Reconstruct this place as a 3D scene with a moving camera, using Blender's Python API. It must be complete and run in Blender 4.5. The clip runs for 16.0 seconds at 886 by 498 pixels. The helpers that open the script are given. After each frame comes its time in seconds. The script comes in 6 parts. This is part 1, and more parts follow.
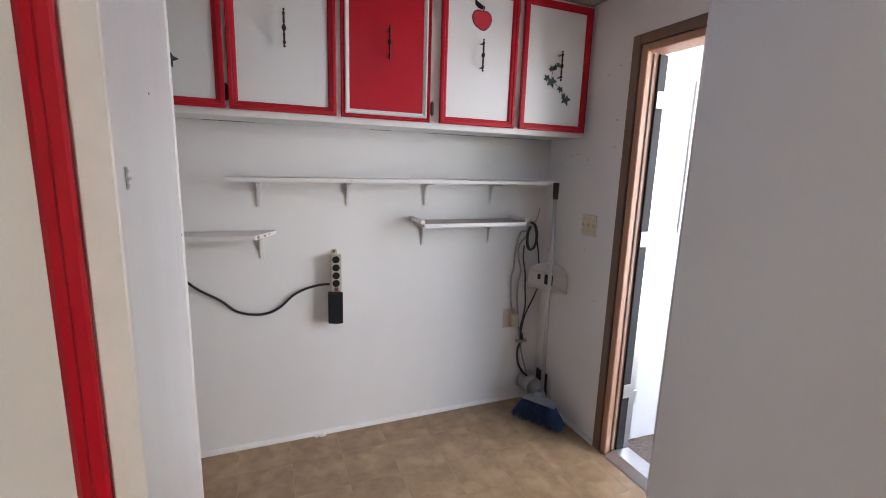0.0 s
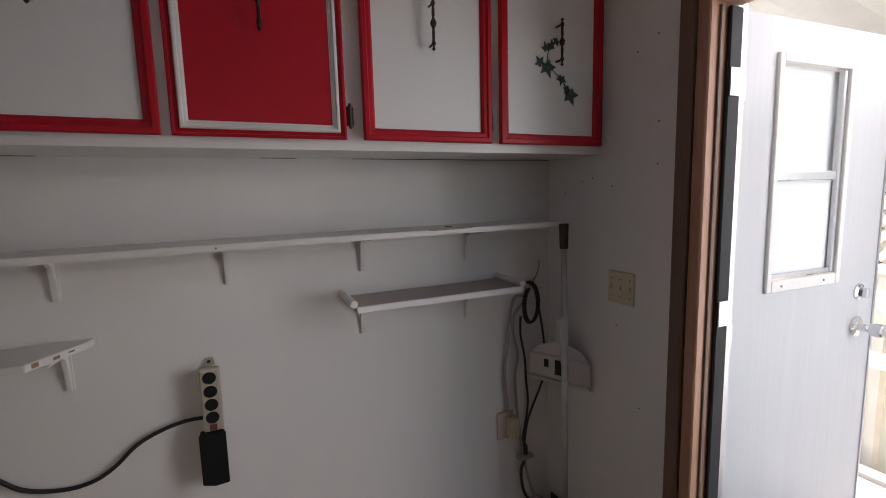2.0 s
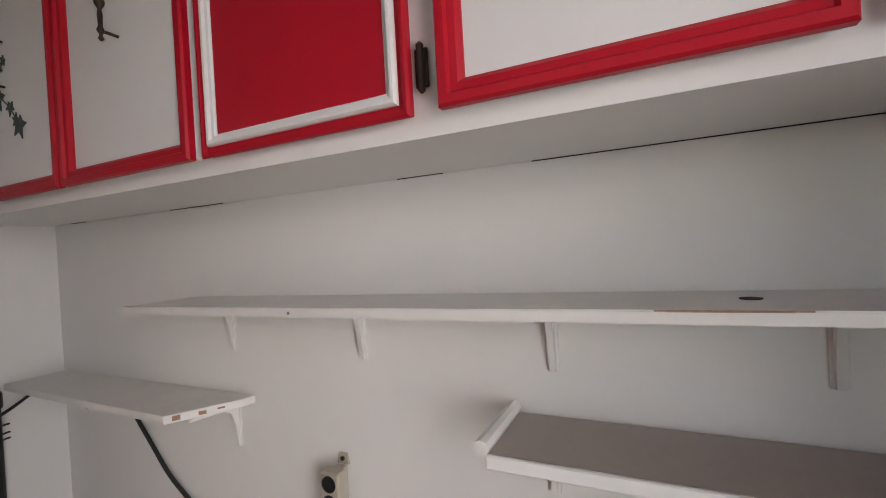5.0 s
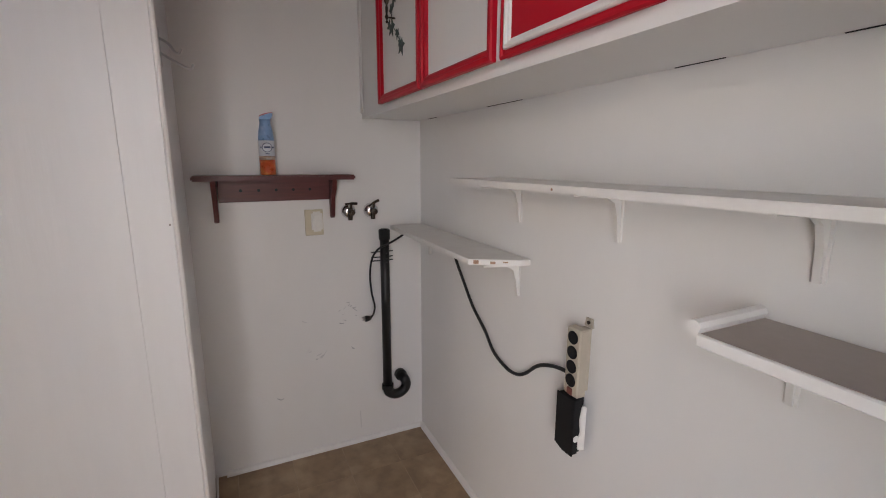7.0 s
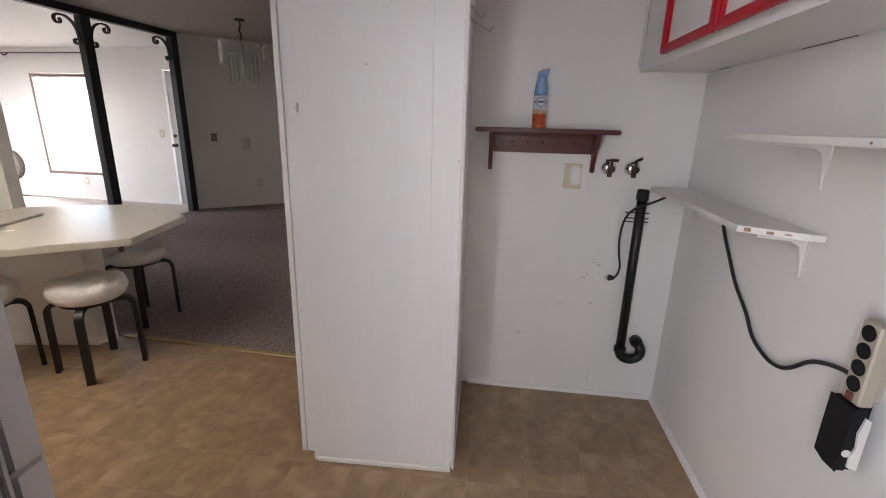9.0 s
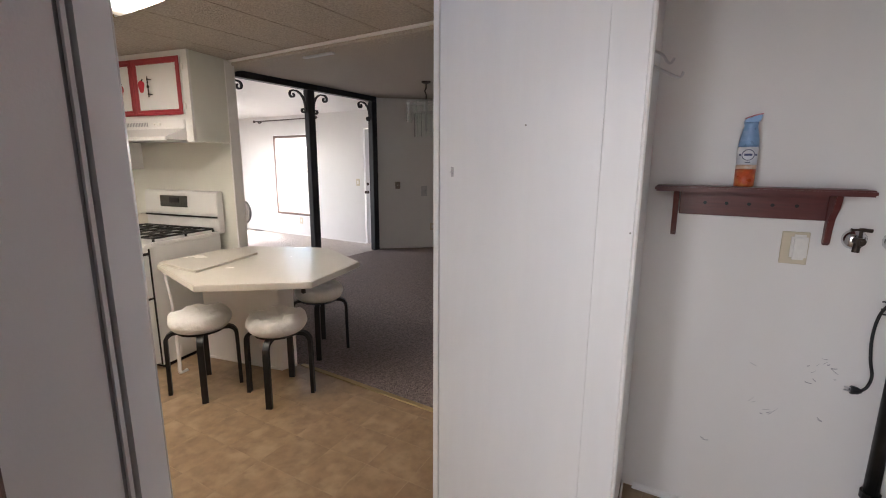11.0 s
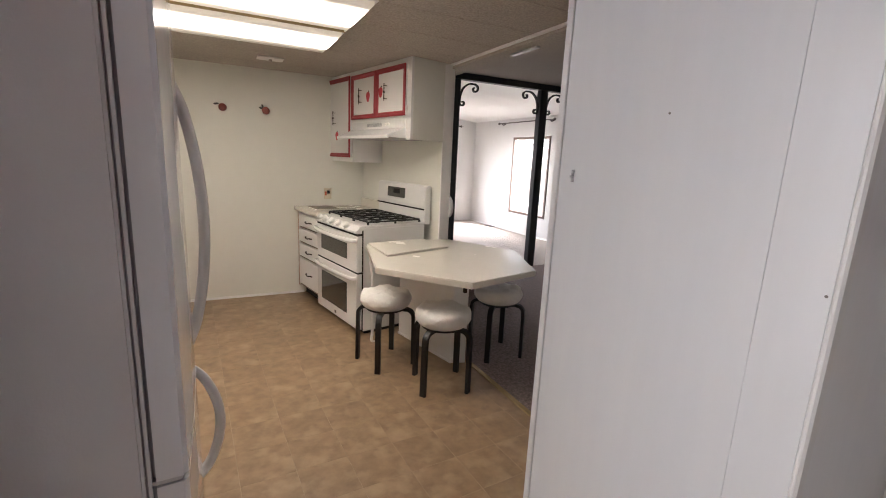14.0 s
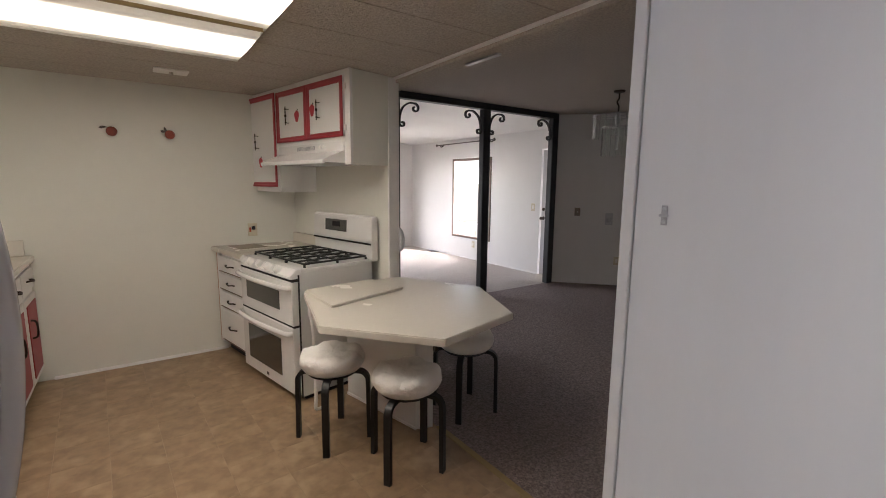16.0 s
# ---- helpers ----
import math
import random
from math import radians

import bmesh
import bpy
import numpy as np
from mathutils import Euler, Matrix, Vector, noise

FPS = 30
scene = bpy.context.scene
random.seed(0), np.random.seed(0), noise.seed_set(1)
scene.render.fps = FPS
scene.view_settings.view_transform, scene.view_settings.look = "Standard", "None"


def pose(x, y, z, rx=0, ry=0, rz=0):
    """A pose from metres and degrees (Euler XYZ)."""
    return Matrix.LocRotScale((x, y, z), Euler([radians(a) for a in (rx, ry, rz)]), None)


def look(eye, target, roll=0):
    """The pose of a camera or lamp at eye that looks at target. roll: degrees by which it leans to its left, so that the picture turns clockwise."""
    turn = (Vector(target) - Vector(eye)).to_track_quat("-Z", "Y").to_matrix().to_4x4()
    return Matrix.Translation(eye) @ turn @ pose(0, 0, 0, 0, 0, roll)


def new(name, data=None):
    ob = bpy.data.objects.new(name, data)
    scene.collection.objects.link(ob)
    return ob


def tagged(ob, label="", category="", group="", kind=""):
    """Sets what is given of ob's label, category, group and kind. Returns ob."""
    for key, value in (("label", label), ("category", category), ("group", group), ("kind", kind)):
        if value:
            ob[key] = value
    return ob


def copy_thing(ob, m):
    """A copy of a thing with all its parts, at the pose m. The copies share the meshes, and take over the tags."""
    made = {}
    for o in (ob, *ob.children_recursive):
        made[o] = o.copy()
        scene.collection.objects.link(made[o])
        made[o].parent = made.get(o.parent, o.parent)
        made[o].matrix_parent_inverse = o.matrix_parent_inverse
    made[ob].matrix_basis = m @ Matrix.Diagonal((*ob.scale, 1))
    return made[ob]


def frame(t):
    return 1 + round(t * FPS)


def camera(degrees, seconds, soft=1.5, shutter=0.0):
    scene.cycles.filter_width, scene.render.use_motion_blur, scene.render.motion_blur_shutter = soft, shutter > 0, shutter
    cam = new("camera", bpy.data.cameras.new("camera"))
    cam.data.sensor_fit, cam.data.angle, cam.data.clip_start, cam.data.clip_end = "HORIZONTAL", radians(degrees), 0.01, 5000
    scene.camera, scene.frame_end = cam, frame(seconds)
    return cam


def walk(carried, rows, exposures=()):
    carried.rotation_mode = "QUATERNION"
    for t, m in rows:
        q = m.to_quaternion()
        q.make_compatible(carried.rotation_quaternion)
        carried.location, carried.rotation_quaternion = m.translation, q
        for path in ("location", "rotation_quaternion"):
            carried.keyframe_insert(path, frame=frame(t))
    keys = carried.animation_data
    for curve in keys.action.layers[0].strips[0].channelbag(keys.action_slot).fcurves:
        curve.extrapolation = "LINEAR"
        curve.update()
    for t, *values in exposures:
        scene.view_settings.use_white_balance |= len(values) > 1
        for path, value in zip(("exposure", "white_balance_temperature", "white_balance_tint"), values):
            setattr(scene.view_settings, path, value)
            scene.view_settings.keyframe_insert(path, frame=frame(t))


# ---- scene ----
cam = camera(89.9, 16.0, soft=1.0)
PATH = [
    (0, (0.832, -2.166, 1.385), (1.583, -0.348, 1.019), 1.8),
    (0.5, (0.972, -1.991, 1.440), (1.711, -0.187, 1.009), 2.0),
    (1, (1.101, -1.764, 1.431), (1.93, -0.004, 0.967), 0.1),
    (1.5, (1.177, -1.575, 1.404), (2.119, 0.123, 0.926), -0.1),
    (2, (1.271, -1.425, 1.428), (2.084, 0.386, 1.184), -1.5),
    (2.5, (1.35, -1.298, 1.472), (1.992, 0.597, 1.466), -2.8),
    (3, (1.422, -1.162, 1.5), (1.982, 0.749, 1.686), -3.7),
    (3.2, (1.444, -1.112, 1.498), (1.907, 0.821, 1.716), -4.0),
    (5.3, (1.851, -0.752, 1.407), (0.731, 0.903, 1.318), -2.0),
    (5.5, (1.89, -0.768, 1.415), (0.604, 0.759, 1.286), -0.9),
    (6, (1.956, -0.778, 1.385), (0.334, 0.362, 1.123), -0.1),
    (6.5, (1.949, -0.805, 1.373), (0.284, 0.249, 1.033), 0.5),
    (7, (1.969, -0.804, 1.369), (0.193, 0.029, 0.978), 0.2),
    (7.5, (2.021, -0.791, 1.36), (0.144, -0.251, 0.927), 1.0),
    (8, (2.058, -0.794, 1.338), (0.127, -0.638, 0.841), 1.2),
    (8.5, (2.075, -0.817, 1.331), (0.15, -0.881, 0.794), 2.0),
    (9, (2.086, -0.826, 1.326), (0.178, -1.061, 0.775), 1.5),
    (9.2, (2.092, -0.83, 1.326), (0.193, -1.124, 0.772), 1.4),
    (11.3, (1.834, -0.831, 1.388), (0.167, -1.878, 1.033), -0.1),
    (11.5, (1.784, -0.84, 1.388), (0.154, -1.948, 1.044), -0.5),
    (12, (1.685, -0.83, 1.38), (0.204, -2.132, 1.049), -0.9),
    (12.5, (1.57, -0.748, 1.383), (0.312, -2.263, 1.035), 1.8),
    (13, (1.524, -0.697, 1.371), (0.477, -2.355, 0.98), 2.5),
    (13.5, (1.501, -0.676, 1.375), (0.514, -2.371, 0.979), 2.3),
    (14, (1.482, -0.685, 1.383), (0.507, -2.386, 0.987), 2.6),
    (14.5, (1.463, -0.746, 1.387), (0.489, -2.447, 0.99), 2.6),
    (15, (1.411, -0.917, 1.402), (0.343, -2.568, 1.036), 1.7),
    (15.5, (1.383, -1.062, 1.413), (0.188, -2.641, 1.131), 0.1),
    (16, (1.329, -1.167, 1.4), (0.11, -2.726, 1.109), 0.6),
]
walk(cam, [(t, look(eye, target, roll)) for t, eye, target, roll in PATH],
     exposures=[(0.0, 3.35, 6300, 15), (0.5, 3.45, 6250, 15), (1.0, 3.05, 6300, 15), (1.5, 2.58, 6450, 16), (2.0, 2.15, 6650, 17), (2.5, 2.95, 6900, 18),
                (3.2, 3.25, 6950, 19), (5.5, 2.97, 6850, 16), (6.0, 3.10, 6900, 17), (7.0, 3.0, 6850, 17), (8.5, 3.1, 6500, 16), (9.0, 3.15, 6500, 16), (12.0, 3.35, 6500, 15), (14.0, 3.25, 6500, 16), (15.0, 3.1, 6450, 16), (16.0, 2.82, 6450, 16)])

# ---- world, sun and lamps ----
world = bpy.data.worlds.new("sky")
scene.world = world
world.use_nodes = True
wn = world.node_tree.nodes
wl = world.node_tree.links
wn.clear()
w_out = wn.new("ShaderNodeOutputWorld")
w_bg = wn.new("ShaderNodeBackground")
w_sky = wn.new("ShaderNodeTexSky")
w_sky.sky_type = "NISHITA"
w_sky.sun_disc = False
w_sky.sun_elevation = radians(42)
w_sky.sun_rotation = radians(-16)
w_bg.inputs["Strength"].default_value = 0.12
wl.new(w_sky.outputs[0], w_bg.inputs[0])
wl.new(w_bg.outputs[0], w_out.inputs[0])
sun_data = bpy.data.lights.new("sun", "SUN")
sun_data.energy = 3.2
sun_data.angle = radians(0.6)
sun_data.color = (1.0, 0.95, 0.88)
sun = new("sun", sun_data)
sun.matrix_world = look((0.6, 10.0, 9.5), (3.6, -0.4, 0))


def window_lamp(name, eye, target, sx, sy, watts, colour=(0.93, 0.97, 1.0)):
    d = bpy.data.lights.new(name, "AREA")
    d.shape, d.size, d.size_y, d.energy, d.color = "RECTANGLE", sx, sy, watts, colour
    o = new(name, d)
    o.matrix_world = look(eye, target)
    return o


# daylight that the sky sends through the living room window, the far window
window_lamp("window_daylight", (-5.25, -6.45, 1.55), (-3.6, -8.1, 0.75), 1.5, 2.2, 62, (1.0, 0.97, 0.95))
window_lamp("far_window_daylight", (-1.3, -11.0, 2.3), (-1.9, -8.2, 0.0), 3.0, 2.2, 58, (1.0, 0.97, 0.95))
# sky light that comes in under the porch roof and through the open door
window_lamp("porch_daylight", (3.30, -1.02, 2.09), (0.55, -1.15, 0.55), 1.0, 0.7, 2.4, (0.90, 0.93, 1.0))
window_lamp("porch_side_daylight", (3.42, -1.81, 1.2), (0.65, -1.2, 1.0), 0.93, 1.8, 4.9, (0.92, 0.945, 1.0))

# ---- materials ----
def material(name, colour, rough=0.5, metal=0.0, grain=60.0, vary=0.06, stain=2.5, stain_amount=0.08,
             bump=0.05, bump_scale=None, second=None, stretch=(1, 1, 1), coat=0.0, spread=0.0, bump_dist=0.01, gloss_spread=0.09, soft=0.0):
    m = bpy.data.materials.new(name)
    m.use_nodes = True
    n, l = m.node_tree.nodes, m.node_tree.links
    b = n["Principled BSDF"]
    b.inputs["Roughness"].default_value = rough
    b.inputs["Metallic"].default_value = metal
    b.inputs["Coat Weight"].default_value = coat
    co = n.new("ShaderNodeTexCoord")
    mp = n.new("ShaderNodeMapping")
    mp.inputs["Scale"].default_value = stretch
    l.new(co.outputs["Object"], mp.inputs["Vector"])
    if spread:
        inf = n.new("ShaderNodeObjectInfo")
        off = n.new("ShaderNodeVectorMath")
        off.operation = "SCALE"
        off.inputs[0].default_value = (37.0, 91.0, 13.0)
        l.new(inf.outputs["Random"], off.inputs["Scale"])
        l.new(off.outputs[0], mp.inputs["Location"])
    fine = n.new("ShaderNodeTexNoise")
    fine.inputs["Scale"].default_value = grain
    fine.inputs["Detail"].default_value = 6
    big = n.new("ShaderNodeTexNoise")
    big.inputs["Scale"].default_value = stain
    big.inputs["Detail"].default_value = 1.5 if soft else 4
    l.new(mp.outputs[0], fine.inputs["Vector"])
    l.new(mp.outputs[0], big.inputs["Vector"])
    c1 = n.new("ShaderNodeMix")
    c1.data_type = "RGBA"
    dark = tuple(c * (1 - vary * 2) for c in colour)
    light = tuple(min(1, c * (1 + vary)) for c in colour)
    c1.inputs["A"].default_value = (*dark, 1)
    c1.inputs["B"].default_value = (*light, 1)
    l.new(fine.outputs["Fac"], c1.inputs["Factor"])
    c2 = n.new("ShaderNodeMix")
    c2.data_type = "RGBA"
    other = second or tuple(c * 0.72 for c in colour)
    c2.inputs["B"].default_value = (*other, 1)
    ramp = n.new("ShaderNodeMapRange")
    ramp.inputs["From Min"].default_value = 0.3 if soft else 0.45
    ramp.inputs["From Max"].default_value = 0.75
    ramp.interpolation_type = "SMOOTHSTEP"
    ramp.inputs["To Max"].default_value = stain_amount
    l.new(big.outputs["Fac"], ramp.inputs["Value"])
    l.new(ramp.outputs[0], c2.inputs["Factor"])
    l.new(c1.outputs["Result"], c2.inputs["A"])
    last = c2.outputs["Result"]
    if spread:
        info = n.new("ShaderNodeObjectInfo")
        hsv = n.new("ShaderNodeHueSaturation")
        r2 = n.new("ShaderNodeMapRange")
        r2.inputs["To Min"].default_value = 1 - spread
        r2.inputs["To Max"].default_value = 1 + spread
        l.new(info.outputs["Random"], r2.inputs["Value"])
        l.new(r2.outputs[0], hsv.inputs["Value"])
        l.new(last, hsv.inputs["Color"])
        last = hsv.outputs["Color"]
    l.new(last, b.inputs["Base Color"])
    rr = n.new("ShaderNodeMapRange")
    rr.inputs["To Min"].default_value = max(0.02, rough - gloss_spread)
    rr.inputs["To Max"].default_value = min(1, rough + gloss_spread)
    l.new(big.outputs["Fac"], rr.inputs["Value"])
    l.new(rr.outputs[0], b.inputs["Roughness"])
    if bump:
        bp = n.new("ShaderNodeBump")
        bp.inputs["Strength"].default_value = bump
        bp.inputs["Distance"].default_value = bump_dist
        if bump_scale:
            t = n.new("ShaderNodeTexNoise")
            t.inputs["Scale"].default_value = bump_scale
            t.inputs["Detail"].default_value = 5
            l.new(mp.outputs[0], t.inputs["Vector"])
            l.new(t.outputs["Fac"], bp.inputs["Height"])
        else:
            l.new(fine.outputs["Fac"], bp.inputs["Height"])
        l.new(bp.outputs[0], b.inputs["Normal"])
    return m


def glowing(name, colour, strength):
    m = material(name, colour, 0.4, bump=0)
    b = m.node_tree.nodes["Principled BSDF"]
    b.inputs["Emission Color"].default_value = (*colour, 1)
    b.inputs["Emission Strength"].default_value = strength
    return m


def glass_like(name, colour=(1, 1, 1), rough=0.02):
    m = bpy.data.materials.new(name)
    m.use_nodes = True
    b = m.node_tree.nodes["Principled BSDF"]
    b.inputs["Base Color"].default_value = (*colour, 1)
    b.inputs["Roughness"].default_value = rough
    b.inputs["Transmission Weight"].default_value = 1.0
    b.inputs["IOR"].default_value = 1.45
    return m


M = {}
M["wall"] = material("white_wall_paint", (0.76, 0.745, 0.725), 0.42, grain=9, vary=0.015, stain=1.6, stain_amount=0.10, bump=0.12, bump_scale=38, stretch=(1, 1, 0.5), bump_dist=0.004)
M["panelling"] = material("painted_panel_board", (0.765, 0.76, 0.755), 0.36, grain=40, vary=0.02, stain=5.5, stain_amount=0.30, bump=0.25, bump_scale=34, stretch=(1, 1, 0.12), bump_dist=0.004, second=(0.66, 0.665, 0.685), gloss_spread=0.04, soft=1.0)
M["kitchen_wall"] = material("cream_wall_paint", (0.70, 0.695, 0.625), 0.5, grain=9, vary=0.015, stain=1.3, stain_amount=0.08, bump=0.1, bump_scale=40, bump_dist=0.004)
M["trim"] = material("white_gloss_trim", (0.77, 0.755, 0.735), 0.38, grain=30, vary=0.03, stain=7, stain_amount=0.22, bump=0.1, bump_dist=0.004)
M["shelf"] = material("white_shelf_paint", (0.74, 0.72, 0.69), 0.4, grain=40, vary=0.03, stain=9, stain_amount=0.18, bump=0.12, bump_dist=0.004)
M["taupe"] = material("taupe_melamine", (0.40, 0.345, 0.31), 0.45, grain=60, vary=0.04, stain=6, stain_amount=0.15, bump=0.05, bump_dist=0.003)
M["chip"] = material("bare_chipboard", (0.36, 0.22, 0.15), 0.8, grain=120, vary=0.25, bump=0.3)
M["red"] = material("red_gloss_paint", (0.46, 0.007, 0.020), 0.42, grain=20, vary=0.04, stain=4, stain_amount=0.15, bump=0.12, bump_scale=30, second=(0.30, 0.008, 0.015), bump_dist=0.004)
# darker, duller red for the kitchen door edging and sink panels
M["red_dull"] = material("dull_red_paint", (0.34, 0.030, 0.040), 0.5, grain=20, vary=0.06, stain=4, stain_amount=0.3, bump=0.12, bump_scale=30, second=(0.26, 0.04, 0.045), bump_dist=0.004)
M["white_door"] = material("white_cabinet_paint", (0.74, 0.73, 0.71), 0.36, grain=12, vary=0.015, stain=3, stain_amount=0.06, bump=0.1, bump_scale=30, bump_dist=0.004)
M["bronze"] = material("aged_bronze", (0.06, 0.045, 0.035), 0.42, 0.85, grain=90, vary=0.2, bump=0.1)
M["ivy"] = material("ivy_green_paint", (0.022, 0.05, 0.042), 0.5, grain=160, vary=0.4, bump=0.05, second=(0.06, 0.12, 0.09), stain=60, stain_amount=0.7)
M["apple"] = material("apple_red_paint", (0.50, 0.02, 0.035), 0.4, grain=60, vary=0.08, bump=0.05)
M["black"] = material("black_outline_paint", (0.012, 0.012, 0.013), 0.5, bump=0)
M["vinyl"] = material("beige_vinyl_tile", (0.325, 0.217, 0.126), 0.38, grain=16, vary=0.26, stain=9, stain_amount=0.75, bump=0.10, second=(0.43, 0.312, 0.192), spread=0.035, bump_dist=0.003)
M["joint"] = material("pale_tile_joint", (0.41, 0.305, 0.20), 0.6, grain=9, vary=0.3, bump=0.05)
M["carpet"] = material("grey_brown_carpet", (0.34, 0.27, 0.255), 0.95, grain=80, vary=0.6, stain=45, stain_amount=0.8, bump=1.0, bump_scale=110, second=(0.15, 0.115, 0.11), bump_dist=0.02)
M["pale_carpet"] = material("pale_beige_carpet", (0.58, 0.52, 0.47), 0.95, grain=110, vary=0.3, stain=9, stain_amount=0.5, bump=1.0, bump_scale=90, second=(0.42, 0.37, 0.33), bump_dist=0.02)
M["porch_carpet"] = material("brown_porch_carpet", (0.21, 0.165, 0.145), 0.95, grain=130, vary=0.5, stain=60, stain_amount=0.8, bump=1.0, bump_scale=110, second=(0.11, 0.085, 0.075), bump_dist=0.02)
M["ceiling"] = material("stippled_ceiling_panel", (0.49, 0.435, 0.375), 0.85, grain=75, vary=0.26, stain=2, stain_amount=0.12, bump=0.9, bump_scale=85, bump_dist=0.010)
M["brown_trim"] = material("brown_wood_casing", (0.185, 0.110, 0.075), 0.5, grain=18, vary=0.15, stain=5, stain_amount=0.3, bump=0.15, stretch=(6, 6, 0.5))
M["pine"] = material("bare_pine_jamb", (0.50, 0.27, 0.17), 0.5, grain=16, vary=0.14, stain=5, stain_amount=0.4, bump=0.15, stretch=(8, 8, 0.5), second=(0.33, 0.15, 0.08))
M["brown_door"] = material("dark_wood_veneer", (0.105, 0.052, 0.036), 0.38, grain=14, vary=0.22, stain=4, stain_amount=0.5, bump=0.12, stretch=(10, 10, 0.5), second=(0.055, 0.028, 0.02))
M["lock_plate"] = material("cream_lock_plate", (0.58, 0.47, 0.30), 0.35, grain=50, vary=0.06, stain=12, stain_amount=0.3, bump=0.05)
M["rubber"] = material("black_door_seal", (0.007, 0.007, 0.008), 0.7, bump=0.05)
M["galv"] = material("dull_aluminium", (0.56, 0.56, 0.57), 0.38, 0.9, grain=90, vary=0.06, stain=14, stain_amount=0.3, bump=0.05)
M["chrome"] = material("chrome", (0.72, 0.72, 0.73), 0.12, 1.0, bump=0)
M["door_white"] = material("white_embossed_door", (0.56, 0.56, 0.565), 0.4, grain=9, vary=0.02, stain=3, stain_amount=0.06, bump=0.16, bump_scale=16, stretch=(3, 3, 0.22), bump_dist=0.005)
M["frost"] = material("frosted_pane", (0.80, 0.82, 0.83), 0.25, grain=20, vary=0.01, bump=0)
M["cord"] = material("black_cable", (0.014, 0.014, 0.015), 0.42, bump=0.03)
M["grey_cord"] = material("grey_cable", (0.33, 0.32, 0.31), 0.5, bump=0.03)
M["strip"] = material("beige_metal_strip", (0.47, 0.42, 0.34), 0.42, 0.15, grain=70, vary=0.05, stain=14, stain_amount=0.25, bump=0.04)
M["plate"] = material("ivory_plastic", (0.62, 0.55, 0.41), 0.4, grain=40, vary=0.03, stain=10, stain_amount=0.2, bump=0.03)
M["white_plastic"] = material("white_plastic", (0.78, 0.76, 0.72), 0.35, bump=0.02, stain_amount=0.05)
M["dustpan"] = material("grey_white_plastic", (0.60, 0.565, 0.53), 0.4, grain=30, vary=0.04, stain=8, stain_amount=0.2, bump=0.03)
M["bristle"] = material("blue_bristles", (0.035, 0.075, 0.17), 0.6, grain=300, vary=0.4, stain=40, stain_amount=0.6, bump=0.2, second=(0.012, 0.018, 0.03))
M["broom_head"] = material("grey_blue_plastic", (0.20, 0.23, 0.28), 0.4, bump=0.03)
M["mahogany"] = material("dark_red_stained_wood", (0.115, 0.020, 0.018), 0.35, grain=14, vary=0.2, stain=4, stain_amount=0.35, bump=0.12, stretch=(8, 0.7, 8), second=(0.055, 0.010, 0.010))
M["can_blue"] = material("blue_can_paint", (0.22, 0.38, 0.62), 0.3, 0.2, bump=0, stain=30, stain_amount=0.4, second=(0.5, 0.62, 0.78))
M["can_white"] = material("pale_can_label", (0.72, 0.75, 0.80), 0.3, 0.1, bump=0)
M["can_orange"] = material("orange_can_label", (0.62, 0.10, 0.03), 0.3, 0.1, grain=50, vary=0.3, stain=40, stain_amount=0.6, second=(0.70, 0.36, 0.10), bump=0)
M["can_fade"] = material("peach_can_label", (0.62, 0.42, 0.30), 0.3, 0.1, grain=40, vary=0.2, stain=40, stain_amount=0.6, second=(0.60, 0.64, 0.66), bump=0)
M["nail_hole"] = material("filled_nail_hole", (0.22, 0.20, 0.18), 0.8, bump=0)
M["can_navy"] = material("navy_print", (0.05, 0.07, 0.16), 0.4, bump=0)
M["pink"] = material("pink_spray_top", (0.55, 0.20, 0.24), 0.4, bump=0)
M["abs"] = material("black_drain_pipe", (0.006, 0.006, 0.006), 0.36, grain=40, vary=0.15, bump=0.06, stain=20, stain_amount=0.3)
M["scuff"] = material("grey_scuff", (0.50, 0.49, 0.50), 0.7, grain=90, vary=0.3, bump=0)
M["enamel"] = material("white_enamel", (0.76, 0.75, 0.73), 0.22, grain=8, vary=0.01, stain=3, stain_amount=0.05, bump=0.03, bump_scale=120, bump_dist=0.002)
M["fridge"] = material("textured_white_steel", (0.72, 0.715, 0.72), 0.36, grain=10, vary=0.012, stain=2, stain_amount=0.05, bump=0.16, bump_scale=260, bump_dist=0.002)
M["fridge_gloss"] = material("glossy_white_door_steel", (0.72, 0.715, 0.72), 0.10, grain=10, vary=0.012, stain=2, stain_amount=0.04, bump=0.02, bump_scale=90, bump_dist=0.001, gloss_spread=0.02)
M["wood_fruit"] = material("brown_red_varnished_wood", (0.27, 0.065, 0.045), 0.25, grain=60, vary=0.12, stain=14, stain_amount=0.3, bump=0.04)
M["wood_leaf"] = material("dark_brown_carved_leaf", (0.035, 0.028, 0.018), 0.5, grain=60, vary=0.2, bump=0.1)
M["gasket"] = material("grey_door_gasket", (0.30, 0.30, 0.31), 0.6, bump=0.03)
M["oven_glass"] = material("dark_oven_glass", (0.03, 0.031, 0.028), 0.08, bump=0, coat=0.6)
M["grate"] = material("black_cast_iron", (0.012, 0.012, 0.012), 0.5, grain=120, vary=0.2, bump=0.15)
M["laminate"] = material("cream_laminate", (0.68, 0.64, 0.56), 0.25, grain=60, vary=0.02, stain=3, stain_amount=0.06, bump=0.02)
M["vinyl_seat"] = material("cream_tufted_vinyl", (0.80, 0.78, 0.74), 0.42, grain=30, vary=0.03, stain=9, stain_amount=0.16, bump=0.8, bump_scale=22, bump_dist=0.014)
M["black_wood"] = material("black_lacquered_wood", (0.007, 0.007, 0.007), 0.45, grain=40, vary=0.2, bump=0.05)
